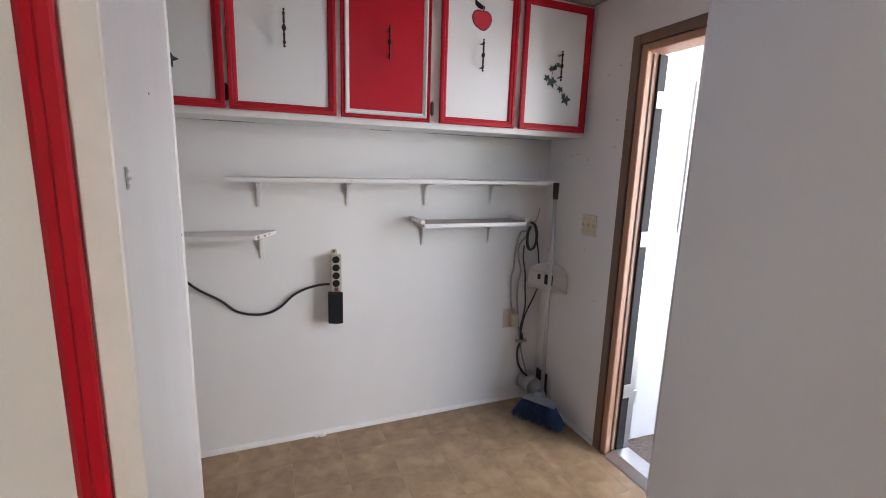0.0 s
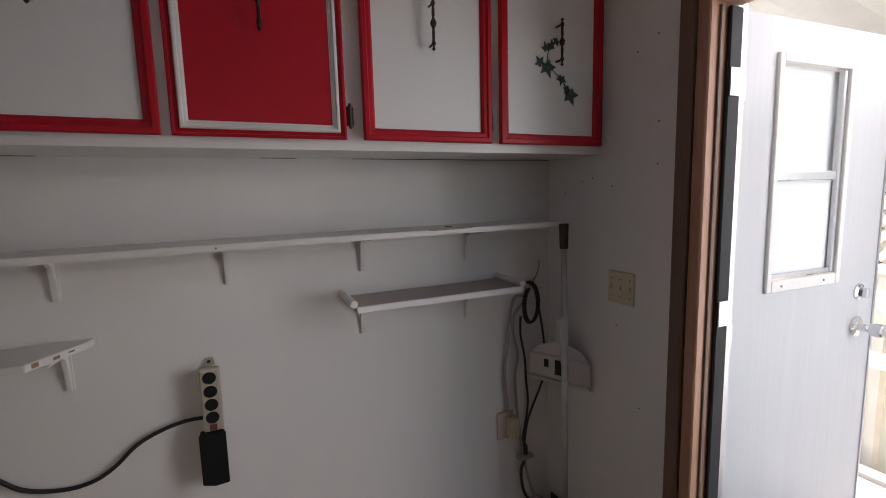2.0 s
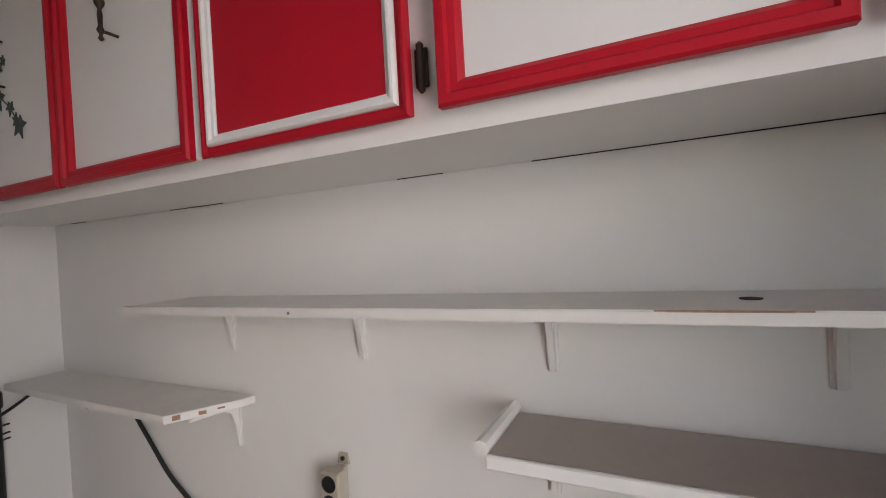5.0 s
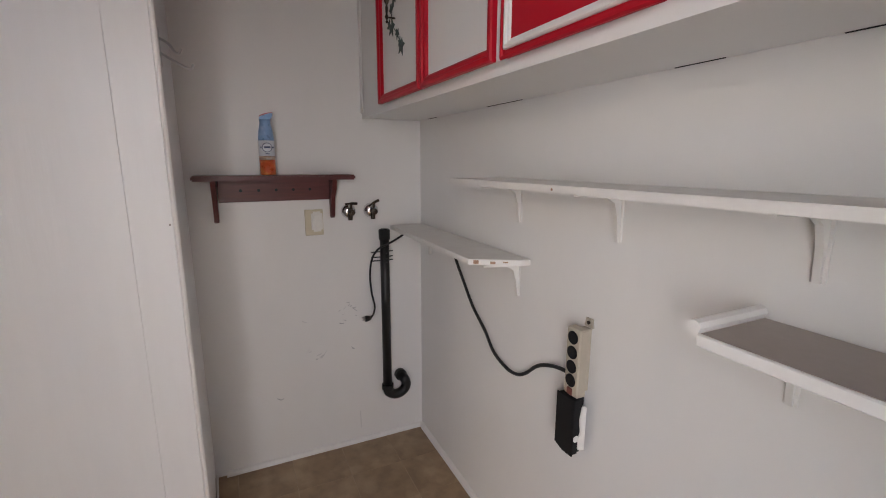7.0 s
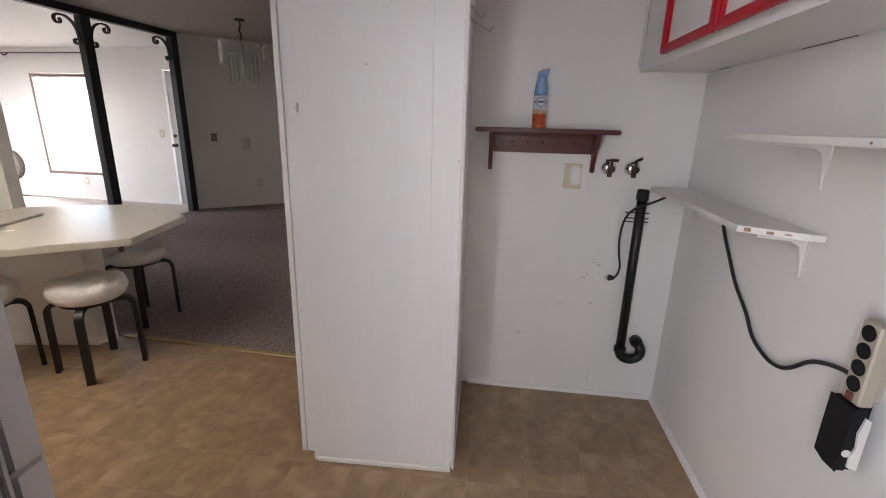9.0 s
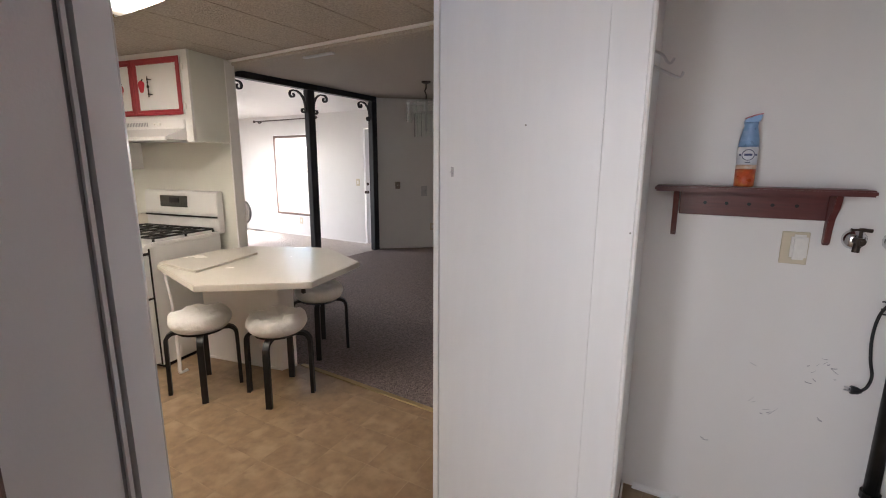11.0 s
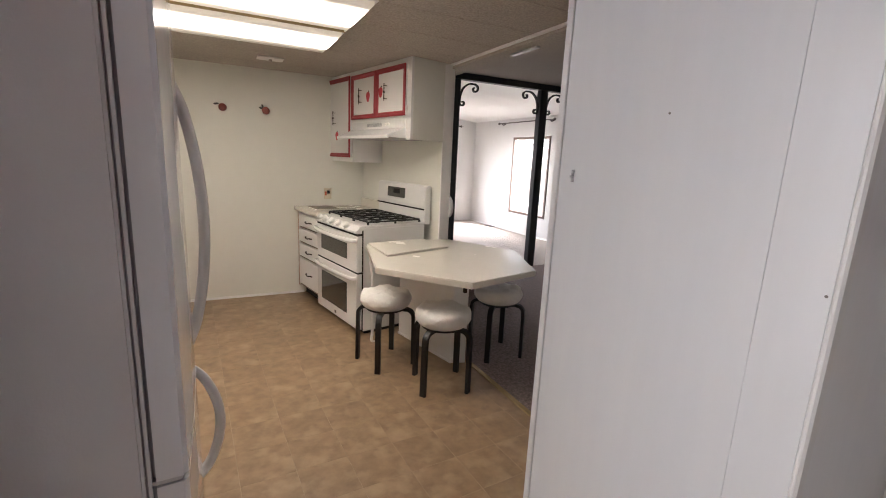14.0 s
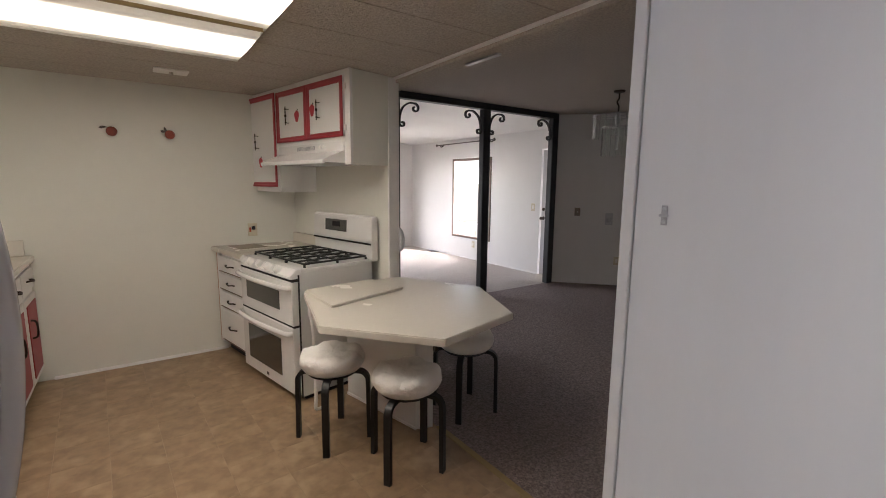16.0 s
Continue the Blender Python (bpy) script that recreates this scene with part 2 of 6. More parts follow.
M["slate_post"] = material("dark_slate_paint", (0.018, 0.022, 0.028), 0.45, grain=30, vary=0.15, stain=8, stain_amount=0.3, bump=0.12)
M["wrought"] = material("black_wrought_iron", (0.014, 0.015, 0.017), 0.45, 0.4, bump=0.08)
M["brass"] = material("tarnished_brass", (0.40, 0.30, 0.15), 0.5, 0.7, bump=0.04)
M["glass"] = glass_like("clear_glass", (0.93, 0.98, 0.96), 0.12)
M["brown_plate"] = material("brown_metal_plate", (0.26, 0.21, 0.17), 0.4, 0.3, grain=60, vary=0.1, bump=0.04)
M["pane"] = glass_like("window_glass", (1, 1, 1), 0.0)
M["lens"] = glowing("lit_lamp_lens", (1.0, 0.93, 0.80), 0.9)
# the tube behind each lens shows as a brighter band along its middle
_n, _l = M["lens"].node_tree.nodes, M["lens"].node_tree.links
_tc, _sx, _d, _ab, _mr = (_n.new(k) for k in ("ShaderNodeTexCoord", "ShaderNodeSeparateXYZ", "ShaderNodeMath", "ShaderNodeMath", "ShaderNodeMapRange"))
_d.operation, _ab.operation = "SUBTRACT", "ABSOLUTE"
_d.inputs[1].default_value = 0.5
_mr.interpolation_type = "SMOOTHSTEP"
for _k, _v in (("From Min", 0.02), ("From Max", 0.34), ("To Min", 2.35), ("To Max", 0.03)):
    _mr.inputs[_k].default_value = _v
_l.new(_tc.outputs["Generated"], _sx.inputs[0])
_l.new(_sx.outputs["Y"], _d.inputs[0])
_l.new(_d.outputs[0], _ab.inputs[0])
_l.new(_ab.outputs[0], _mr.inputs["Value"])
_l.new(_mr.outputs[0], _n["Principled BSDF"].inputs["Emission Strength"])
M["tube"] = glowing("lit_lamp_tube", (1.0, 0.945, 0.80), 9.0)
M["window_trim"] = material("brown_window_frame", (0.17, 0.11, 0.085), 0.5, bump=0.05)
M["rod"] = material("dark_curtain_rod", (0.10, 0.08, 0.075), 0.45, 0.3, bump=0.05)
M["awning"] = material("grey_awning_metal", (0.22, 0.225, 0.23), 0.45, bump=0.03)
M["concrete"] = material("pale_concrete", (0.50, 0.48, 0.45), 0.85, grain=60, vary=0.1, stain=2.5, stain_amount=0.3, bump=0.2)
M["fence"] = material("cream_fence_metal", (0.74, 0.70, 0.60), 0.5, grain=12, vary=0.05, stain=3, stain_amount=0.25, bump=0.05, stretch=(4, 4, 0.5))
M["rail"] = material("white_rail_paint", (0.74, 0.74, 0.72), 0.5, grain=30, vary=0.04, stain=8, stain_amount=0.2, bump=0.1)
M["lattice"] = material("cream_lattice", (0.66, 0.62, 0.53), 0.6, bump=0.08)
M["leaf"] = material("garden_leaves", (0.075, 0.12, 0.035), 0.6, grain=30, vary=0.4, stain=6, stain_amount=0.6, second=(0.13, 0.15, 0.05), bump=0)
M["soil"] = material("dry_ground", (0.16, 0.14, 0.10), 0.95, grain=20, vary=0.2, bump=0.4)
M["bottle"] = material("milky_bottle_plastic", (0.70, 0.72, 0.74), 0.3, bump=0)
M["paper"] = material("printed_card", (0.24, 0.20, 0.15), 0.7, grain=40, vary=0.2, bump=0.02)
M["red_switch"] = material("dark_red_plastic", (0.16, 0.05, 0.04), 0.4, bump=0)
# near-black: shade painted into gaps, holes and toe recesses; also a plug's colour
M["shade_black"] = material("shade_black", (0.02, 0.018, 0.016), 0.9, bump=0)
M["red"].node_tree.nodes["Principled BSDF"].inputs["Specular IOR Level"].default_value = 0.25
M["black"].node_tree.nodes["Principled BSDF"].inputs["Specular IOR Level"].default_value = 0.2


# ---- mesh helpers ----
def part(name, bm, mat, parent=None, label="", local=False, smooth=False):
    if parent is not None and not local:
        chain, o = Matrix.Identity(4), parent
        while o is not None:
            chain, o = o.matrix_basis @ chain, o.parent
        bm.transform(chain.inverted())
    bmesh.ops.recalc_face_normals(bm, faces=bm.faces[:])
    me = bpy.data.meshes.new(name)
    bm.to_mesh(me)
    bm.free()
    if smooth:
        for p in me.polygons:
            p.use_smooth = True
    me.materials.append(mat)
    ob = new(name, me)
    if parent is not None:
        ob.parent = parent
    if label:
        ob["label"] = label
    return ob


def thing(name, at, label, category, group="", rz=0.0, kind=""):
    ob = new(name)
    ob.empty_display_size = 0.05
    ob.matrix_basis = pose(*at, 0, 0, rz)
    return tagged(ob, label, category, group, kind)


def box(lo, hi, bevel=0.0, bm=None, seg=1):
    b = bmesh.new()
    bmesh.ops.create_cube(b, size=1.0)
    c = [(lo[i] + hi[i]) / 2 for i in range(3)]
    s = [abs(hi[i] - lo[i]) for i in range(3)]
    b.transform(Matrix.Translation(c) @ Matrix.Diagonal((*s, 1)))
    if bevel:
        bmesh.ops.bevel(b, geom=b.edges[:], offset=min(bevel, min(s) * 0.45), segments=seg, affect="EDGES")
    return merge(bm, b)


def merge(bm, b):
    if bm is None:
        return b
    me = bpy.data.meshes.new("tmp")
    b.to_mesh(me)
    b.free()
    bm.from_mesh(me)
    bpy.data.meshes.remove(me)
    return bm


def prism(points, z0, z1, axis="z", bevel=0.0, bm=None):
    """A polygon in the plane across the axis, pushed from z0 to z1 along it."""
    b = bmesh.new()
    def at(u, v, w):
        return {"z": (u, v, w), "x": (w, u, v), "y": (u, w, v)}[axis]
    lo = [b.verts.new(at(u, v, z0)) for u, v in points]
    hi = [b.verts.new(at(u, v, z1)) for u, v in points]
    b.faces.new(lo)
    b.faces.new(hi)
    n = len(points)
    for i in range(n):
        b.faces.new((lo[i], lo[(i + 1) % n], hi[(i + 1) % n], hi[i]))
    bmesh.ops.recalc_face_normals(b, faces=b.faces[:])
    if bevel:
        bmesh.ops.bevel(b, geom=b.edges[:], offset=bevel, segments=2, affect="EDGES")
    return merge(bm, b)


def lathe(profile, at=(0, 0, 0), axis="z", seg=20, bm=None):
    """Rings of (radius, height) turned round an axis through a point."""
    b = bmesh.new()
    rings = []
    for r, h in profile:
        ring = []
        for i in range(seg):
            a = 2 * math.pi * i / seg
            u, v = r * math.cos(a), r * math.sin(a)
            p = {"z": (u, v, h), "x": (h, u, v), "y": (u, h, v)}[axis]
            ring.append(b.verts.new((p[0] + at[0], p[1] + at[1], p[2] + at[2])))
        rings.append(ring)
    for k in range(len(rings) - 1):
        for i in range(seg):
            b.faces.new((rings[k][i], rings[k][(i + 1) % seg], rings[k + 1][(i + 1) % seg], rings[k + 1][i]))
    b.faces.new(rings[0])
    b.faces.new(rings[-1])
    return merge(bm, b)


def smooth_path(points, steps=6):
    pts = [Vector(p) for p in points]
    out = []
    for i in range(len(pts) - 1):
        p0, p1, p2, p3 = pts[max(i - 1, 0)], pts[i], pts[i + 1], pts[min(i + 2, len(pts) - 1)]
        for k in range(steps):
            t = k / steps
            out.append(0.5 * ((2 * p1) + (p2 - p0) * t + (2 * p0 - 5 * p1 + 4 * p2 - p3) * t * t + (3 * p1 - p0 - 3 * p2 + p3) * t ** 3))
    out.append(pts[-1])
    return out


def tube(points, radius, seg=8, steps=6, bm=None, flat=None):
    """A round (or flattened) rod swept along a smooth path."""
    path = smooth_path(points, steps) if steps > 1 else [Vector(p) for p in points]
    b = bmesh.new()
    rings = []
    ref = None
    for i, p in enumerate(path):
        d = (path[min(i + 1, len(path) - 1)] - path[max(i - 1, 0)]).normalized()
        if ref is None:
            ref = d.orthogonal().normalized()
        ref = (ref - d * ref.dot(d)).normalized()
        side = d.cross(ref)
        r = radius[min(i, len(radius) - 1)] if isinstance(radius, (list, tuple)) else radius
        ring = []
        for k in range(seg):
            a = 2 * math.pi * k / seg
            ring.append(b.verts.new(p + ref * (r * math.cos(a)) + side * (r * (flat or 1) * math.sin(a))))
        rings.append(ring)
    for k in range(len(rings) - 1):
        for i in range(seg):
            b.faces.new((rings[k][i], rings[k][(i + 1) % seg], rings[k + 1][(i + 1) % seg], rings[k + 1][i]))
    b.faces.new(rings[0])
    b.faces.new(rings[-1])
    bmesh.ops.recalc_face_normals(b, faces=b.faces[:])
    return merge(bm, b)


def ribbon(points, width_vec, thick, bm=None):
    """A flat bar bent along a path: width_vec is its width, thick its thickness."""
    path = smooth_path(points, 6)
    b = bmesh.new()
    w = Vector(width_vec)
    rings = []
    for i, p in enumerate(path):
        d = (path[min(i + 1, len(path) - 1)] - path[max(i - 1, 0)]).normalized()
        n = d.cross(w.normalized()).normalized() * thick / 2
        rings.append([b.verts.new(p + s * w / 2 + q * n) for s, q in ((-1, -1), (1, -1), (1, 1), (-1, 1))])
    for k in range(len(rings) - 1):
        for i in range(4):
            b.faces.new((rings[k][i], rings[k][(i + 1) % 4], rings[k + 1][(i + 1) % 4], rings[k + 1][i]))
    b.faces.new(rings[0])
    b.faces.new(rings[-1])
    return merge(bm, b)


def wall_with_holes(name, axis, at, thick, a0, a1, z0, z1, holes, mat, label):
    """A wall slab across an axis; holes are (a_lo, a_hi, z_lo, z_hi) that go right through."""
    us = sorted({a0, a1, *[h[0] for h in holes], *[h[1] for h in holes]})
    vs = sorted({z0, z1, *[h[2] for h in holes], *[h[3] for h in holes]})
    b = bmesh.new()
    for i in range(len(us) - 1):
        for j in range(len(vs) - 1):
            cu, cv = (us[i] + us[i + 1]) / 2, (vs[j] + vs[j + 1]) / 2
            if any(h[0] < cu < h[1] and h[2] < cv < h[3] for h in holes):
                continue
            if axis == "x":
                box((at, us[i], vs[j]), (at + thick, us[i + 1], vs[j + 1]), bm=b)
            else:
                box((us[i], at, vs[j]), (us[i + 1], at + thick, vs[j + 1]), bm=b)
    return tagged(part(name, b, mat), label, "wall", kind="structure")

# ---- structure ----
# the kitchen, dining and living rooms lie at a small angle to the laundry
WING = Matrix.Translation((0.095, -0.075, 0)) @ Matrix.Rotation(radians(-2.94), 4, "Z") @ Matrix.Scale(0.969, 4)
def to_wing(o):
    o.matrix_basis = WING @ o.matrix_basis
    return o

for lamp_name in ("window_daylight", "far_window_daylight"):
    to_wing(bpy.data.objects[lamp_name])
CEIL = 2.17
XR = 2.37                      # inner face of the porch wall
# porch wall with its door opening
wall_with_holes("wall_east", "x", XR, 0.10, -5.32, 0.10, -0.02, 2.5, [(-1.385, -0.636, 0.0, 1.90)], M["wall"], "white painted panel wall with a door opening to the porch")
tagged(part("wall_north", box((-0.10, 0.0, -0.02), (XR, 0.10, 2.5)), M["wall"]), "white painted laundry wall with scuffs", "wall", kind="structure")
tagged(part("wall_west", box((-0.10, -1.55, -0.02), (0.0, 0.0, 2.5)), M["wall"]), "white painted laundry end wall", "wall", kind="structure")
to_wing(tagged(part("wall_south", box((-0.12, -5.32, -0.02), (XR + 0.35, -5.20, 2.5)), M["kitchen_wall"]), "cream painted kitchen end wall", "wall", kind="structure"))
to_wing(tagged(part("wall_dining_north", box((-4.9, -1.45, -0.02), (-0.10, -1.33, 2.6)), M["wall"]), "plain white dining wall", "wall", kind="structure"))
to_wing(tagged(part("wall_dining_angled", prism([(-3.72, -5.56), (-4.86, -4.30), (-4.95, -4.38), (-3.83, -5.62)], -0.02, 2.6), M["wall"]), "white angled dining wall with switches", "wall", kind="structure"))
to_wing(tagged(part("wall_dining_west", box((-4.95, -4.34, -0.02), (-4.85, -1.33, 2.6)), M["wall"]), "plain white dining end wall", "wall", kind="structure"))
to_wing(wall_with_holes("wall_living_west", "x", -4.14, 0.14, -9.95, -5.60, -0.02, 2.9, [(-8.34, -7.16, 0.39, 1.94), (-5.98, -5.62, 0.0, 2.0)], M["wall"], "white living room wall with a window and a door"))
to_wing(wall_with_holes("wall_living_south", "y", -10.02, 0.12, -4.14, 2.5, -0.02, 3.1, [(-3.0, -0.6, 0.5, 1.9)], M["wall"], "white living room end wall with a window"))
to_wing(tagged(part("wall_living_east", box((2.40, -9.95, -0.02), (2.50, -5.32, 3.1)), M["wall"]), "plain white living room wall", "wall", kind="structure"))
to_wing(tagged(part("wall_living_north", box((-1.06, -5.53, -0.02), (-0.12, -5.41, 3.1)), M["wall"]), "plain white partition beside the post divider", "wall", kind="structure"))
to_wing(tagged(part("wall_living_north_far", box((-0.12, -5.44, -0.02), (2.40, -5.325, 3.1)), M["wall"]), "plain white wall behind the kitchen", "wall", kind="structure"))
to_wing(tagged(part("wall_over_divider", box((-3.80, -5.52, 2.445), (-1.06, -5.42, 3.1)), M["wall"]), "white header over the post divider", "wall", kind="structure"))

# ceilings: narrow panels with seams in the kitchen, sheets beyond
tagged(part("ceiling_laundry", box((-0.10, -1.62, CEIL), (XR, 0.0, CEIL + 0.05)), M["ceiling"]), "beige stippled laundry ceiling", "ceiling", kind="structure")
b = bmesh.new()
y = -1.62
while y > -5.2:
    y2 = max(y - 0.405, -5.2)
    box((-0.24, y2 + 0.007, CEIL), (XR + 0.35, y, CEIL + 0.05), bm=b)
    y -= 0.405
box((-0.24, -5.2, CEIL + 0.006), (XR + 0.35, -1.62, CEIL + 0.05), bm=b)
to_wing(tagged(part("ceiling", b, M["ceiling"]), "beige stippled ceiling panels with seams", "ceiling", kind="structure"))
to_wing(tagged(part("ceiling_dining", box((-4.95, -5.47, 2.44), (-0.38, -1.33, 2.5)), M["ceiling"]), "beige stippled dining ceiling", "ceiling", kind="structure"))
b = bmesh.new()
box((-4.2, -10.0, 0), (2.5, -5.5, 0.06), bm=b)
b.transform(Matrix.Translation((-4.0, 0, 2.30)) @ Matrix.Rotation(-radians(6.0), 4, "Y") @ Matrix.Translation((4.0, 0, 0)))
to_wing(tagged(part("ceiling_living", b, M["wall"]), "white sloping living room ceiling", "ceiling", kind="structure"))
b = box((-0.40, -5.30, 2.135), (-0.24, -1.33, 2.50), 0.004)
to_wing(tagged(part("trim_marriage_line", b, M["ceiling"]), "boxed beam between kitchen and dining ceilings", "trim", kind="structure"))
to_wing(tagged(part("trim_ceiling_edge", box((-0.246, -5.2, 2.154), (-0.224, -1.5, 2.172), 0.003), M["trim"]), "narrow white ceiling edge moulding", "trim", kind="structure"))

# floors
floor_base = tagged(part("floor", box((-0.35, -5.3, -0.08), (XR, 0.0, -0.0006)), M["joint"]), "beige square vinyl tile floor with pale joints", "floor", kind="structure")
to_wing(tagged(part("floor_dining", box((-4.95, -5.47, -0.08), (-0.08, -1.33, 0.004)), M["carpet"]), "grey brown cut pile carpet", "floor", kind="structure"))
to_wing(tagged(part("floor_living", box((-4.14, -10.0, -0.08), (2.5, -5.47, 0.006)), M["pale_carpet"]), "pale beige carpet in the living room", "floor", kind="structure"))
to_wing(tagged(part("trim_carpet_bar", box((-0.10, -3.1, 0.0), (-0.065, -1.55, 0.010), 0.003), M["brass"]), "brass carpet edging strip", "trim", kind="structure"))

# baseboards: quarter rounds along the laundry and kitchen walls
def quarter_round(name, p, q, inward, r=0.018):
    prof = [(0, 0), (r, 0), (r * 0.92, r * 0.45), (r * 0.62, r * 0.85), (0, r * 1.1)]
    b = bmesh.new()
    iv = Vector((*inward, 0))
    A = [b.verts.new(Vector(p) + iv * u + Vector((0, 0, v))) for u, v in prof]
    B = [b.verts.new(Vector(q) + iv * u + Vector((0, 0, v))) for u, v in prof]
    b.faces.new(A); b.faces.new(B)
    for i in range(5):
        b.faces.new((A[i], A[(i + 1) % 5], B[(i + 1) % 5], B[i]))
    return tagged(part(name, b, M["trim"]), "white painted quarter round skirting", "baseboard", kind="structure")

quarter_round("baseboard_north", (0.0, 0, 0), (XR, 0, 0), (0, -1))
quarter_round("baseboard_west", (0, -0.93, 0), (0, 0, 0), (1, 0))
quarter_round("baseboard_east", (XR, -0.583, 0), (XR, 0, 0), (-1, 0))
to_wing(quarter_round("baseboard_south", (0.72, -5.2, 0), (1.88, -5.2, 0), (0, 1)))
to_wing(quarter_round("baseboard_dining", (-3.74, -5.53, 0.004), (-4.84, -4.31, 0.004), (0.74, 0.67)))
to_wing(quarter_round("baseboard_living", (-4.0, -9.9, 0.006), (-4.0, -5.98, 0.006), (1, 0)))

# ---- the porch door opening ----
casing = tagged(part("trim_door_casing", box((XR - 0.018, -0.610, 0), (XR, -0.567, 1.962), 0.003), M["brown_trim"]), "brown wooden door casing", "trim", kind="structure")
part("head_casing", box((XR - 0.018, -1.46, 1.919), (XR, -0.611, 1.962), 0.003), M["brown_trim"], casing)
part("near_casing", box((XR - 0.018, -1.46, 0), (XR, -1.385, 1.917), 0.003), M["brown_trim"], casing)
part("jamb", box((XR - 0.010, -0.648, 0), (XR + 0.10, -0.612, 1.916), 0.004), M["pine"], casing, "bare pine jamb strip")
part("head_jamb", box((XR - 0.012, -1.383, 1.885), (XR + 0.10, -0.650, 1.916), 0.004), M["pine"], casing, "bare pine head strip")
part("stop", box((XR + 0.022, -0.654, 0), (XR + 0.034, -0.649, 1.88), 0.002), M["brown_trim"], casing)
part("outer_frame", box((XR + 0.101, -0.640, 0), (XR + 0.150, -0.602, 1.93), 0.003), M["galv"], casing, "dull aluminium outer door frame")
part("seal", box((XR + 0.052, -0.660, 0), (XR + 0.10, -0.649, 1.88), 0.003), M["rubber"], casing, "black rubber door seal")
part("threshold", prism([(XR - 0.02, 0.0), (XR + 0.14, 0.0), (XR + 0.13, 0.018), (XR + 0.03, 0.026), (XR - 0.015, 0.006)], -1.385, -0.662, axis="y"), M["galv"], casing, "dull aluminium threshold")
for zz in (0.30, 1.05, 1.66):
    part("strike_plate", box((XR + 0.055, -0.664, zz), (XR + 0.095, -0.6605, zz + 0.07), 0.001), M["galv"], casing)

# outer white door, swung open onto the porch
DH, DA = Vector((2.56, -0.582, 0.0)), -2.7
door = thing("door_porch", DH, "white embossed outer door standing open, with a sash window", "door", rz=DA, kind="structure")
W_, H_ = 0.752, 1.908
WA, WB, WZ0, WZ1, WM = 0.160, 0.512, 1.110, 1.800, 1.455
b = bmesh.new()
for lo, hi in (((0, -0.02, 0.012), (WA, 0.02, H_)), ((WB, -0.02, 0.012), (W_, 0.02, H_)), ((WA, -0.02, 0.012), (WB, 0.02, WZ0)), ((WA, -0.02, WZ1), (WB, 0.02, H_))):
    box(lo, hi, bm=b)
leaf = part("leaf", b, M["door_white"], door, local=True)
part("edge_strip", box((-0.006, -0.024, 0.01), (0.004, 0.024, H_ + 0.004)), M["galv"], door, "aluminium edge strip", local=True)
part("edge_strip", box((W_ - 0.004, -0.024, 0.01), (W_ + 0.004, 0.024, H_ + 0.004)), M["galv"], door, local=True)
sash = part("window_frame", box((WA - 0.010, -0.030, WZ0 - 0.010), (WA + 0.014, -0.012, WZ1 + 0.010), 0.003), M["white_plastic"], door, "white sash window frame", local=True)
for lo, hi in (((WB - 0.014, -0.030, WZ0 - 0.010), (WB + 0.010, -0.012, WZ1 + 0.010)), ((WA + 0.015, -0.030, WZ0 - 0.010), (WB - 0.015, -0.012, WZ0 + 0.026)), ((WA + 0.015, -0.030, WZ1 - 0.014), (WB - 0.015, -0.012, WZ1 + 0.010))):
    part("window_frame", box(lo, hi, 0.002), M["white_plastic"], door, local=True)
for lo, hi in (((WA + 0.015, -0.024, WM - 0.012), (WB - 0.045, -0.008, WM + 0.014)), ((WB - 0.034, -0.022, WZ0 + 0.030), (WB - 0.020, -0.008, WZ1 - 0.016)), ((WA + 0.016, -0.020, WZ0 + 0.030), (WB - 0.036, -0.008, WZ0 + 0.044)), ((WA + 0.016, -0.020, WZ0 + 0.045), (WA + 0.024, -0.008, WM - 0.013))):
    part("sash_rail", box(lo, hi, 0.002), M["galv"], door, "aluminium sash rail", local=True)
part("sash_track", box((WB - 0.0195, -0.020, WZ0 + 0.028), (WB - 0.0145, -0.002, WZ1 - 0.016)), M["gasket"], door, "grey sash track", local=True)
for z0, z1, yy in ((WZ0 + 0.027, WM - 0.0125, -0.006), (WM + 0.0145, WZ1 - 0.0145, 0.004)):
    part("pane", box((WA + 0.0155, yy, z0), (WB - 0.0155, yy + 0.004, z1)), M["frost"], door, "frosted window pane", local=True)
for xx in (WA + 0.06, WB - 0.08):
    part("screw", lathe([(0.004, 0), (0.004, -0.002), (0.001, -0.003)], (xx, -0.030, WZ0 + 0.008), "y", 8), M["gasket"], door, local=True)
for zz in (0.22, 0.95, 1.66):
    part("hinge", box((-0.012, -0.031, zz), (0.010, -0.0245, zz + 0.075), 0.002), M["galv"], door, "worn steel hinge", local=True)
bolt = part("deadbolt", lathe([(0.029, 0), (0.029, -0.006), (0.020, -0.010), (0.006, -0.012)], (0.655, -0.02, 1.053), "y", 24), M["chrome"], door, "chrome deadbolt turn", local=True)
part("thumb_turn", box((0.649, -0.050, 1.036), (0.661, -0.031, 1.070), 0.003), M["chrome"], bolt, local=True)
part("knob", lathe([(0.035, 0), (0.035, -0.006), (0.014, -0.012), (0.013, -0.035), (0.020, -0.045), (0.024, -0.060), (0.024, -0.078), (0.020, -0.082), (0.0005, -0.083)], (0.655, -0.02, 0.930), "y", 24), M["chrome"], door, "chrome door knob", local=True)

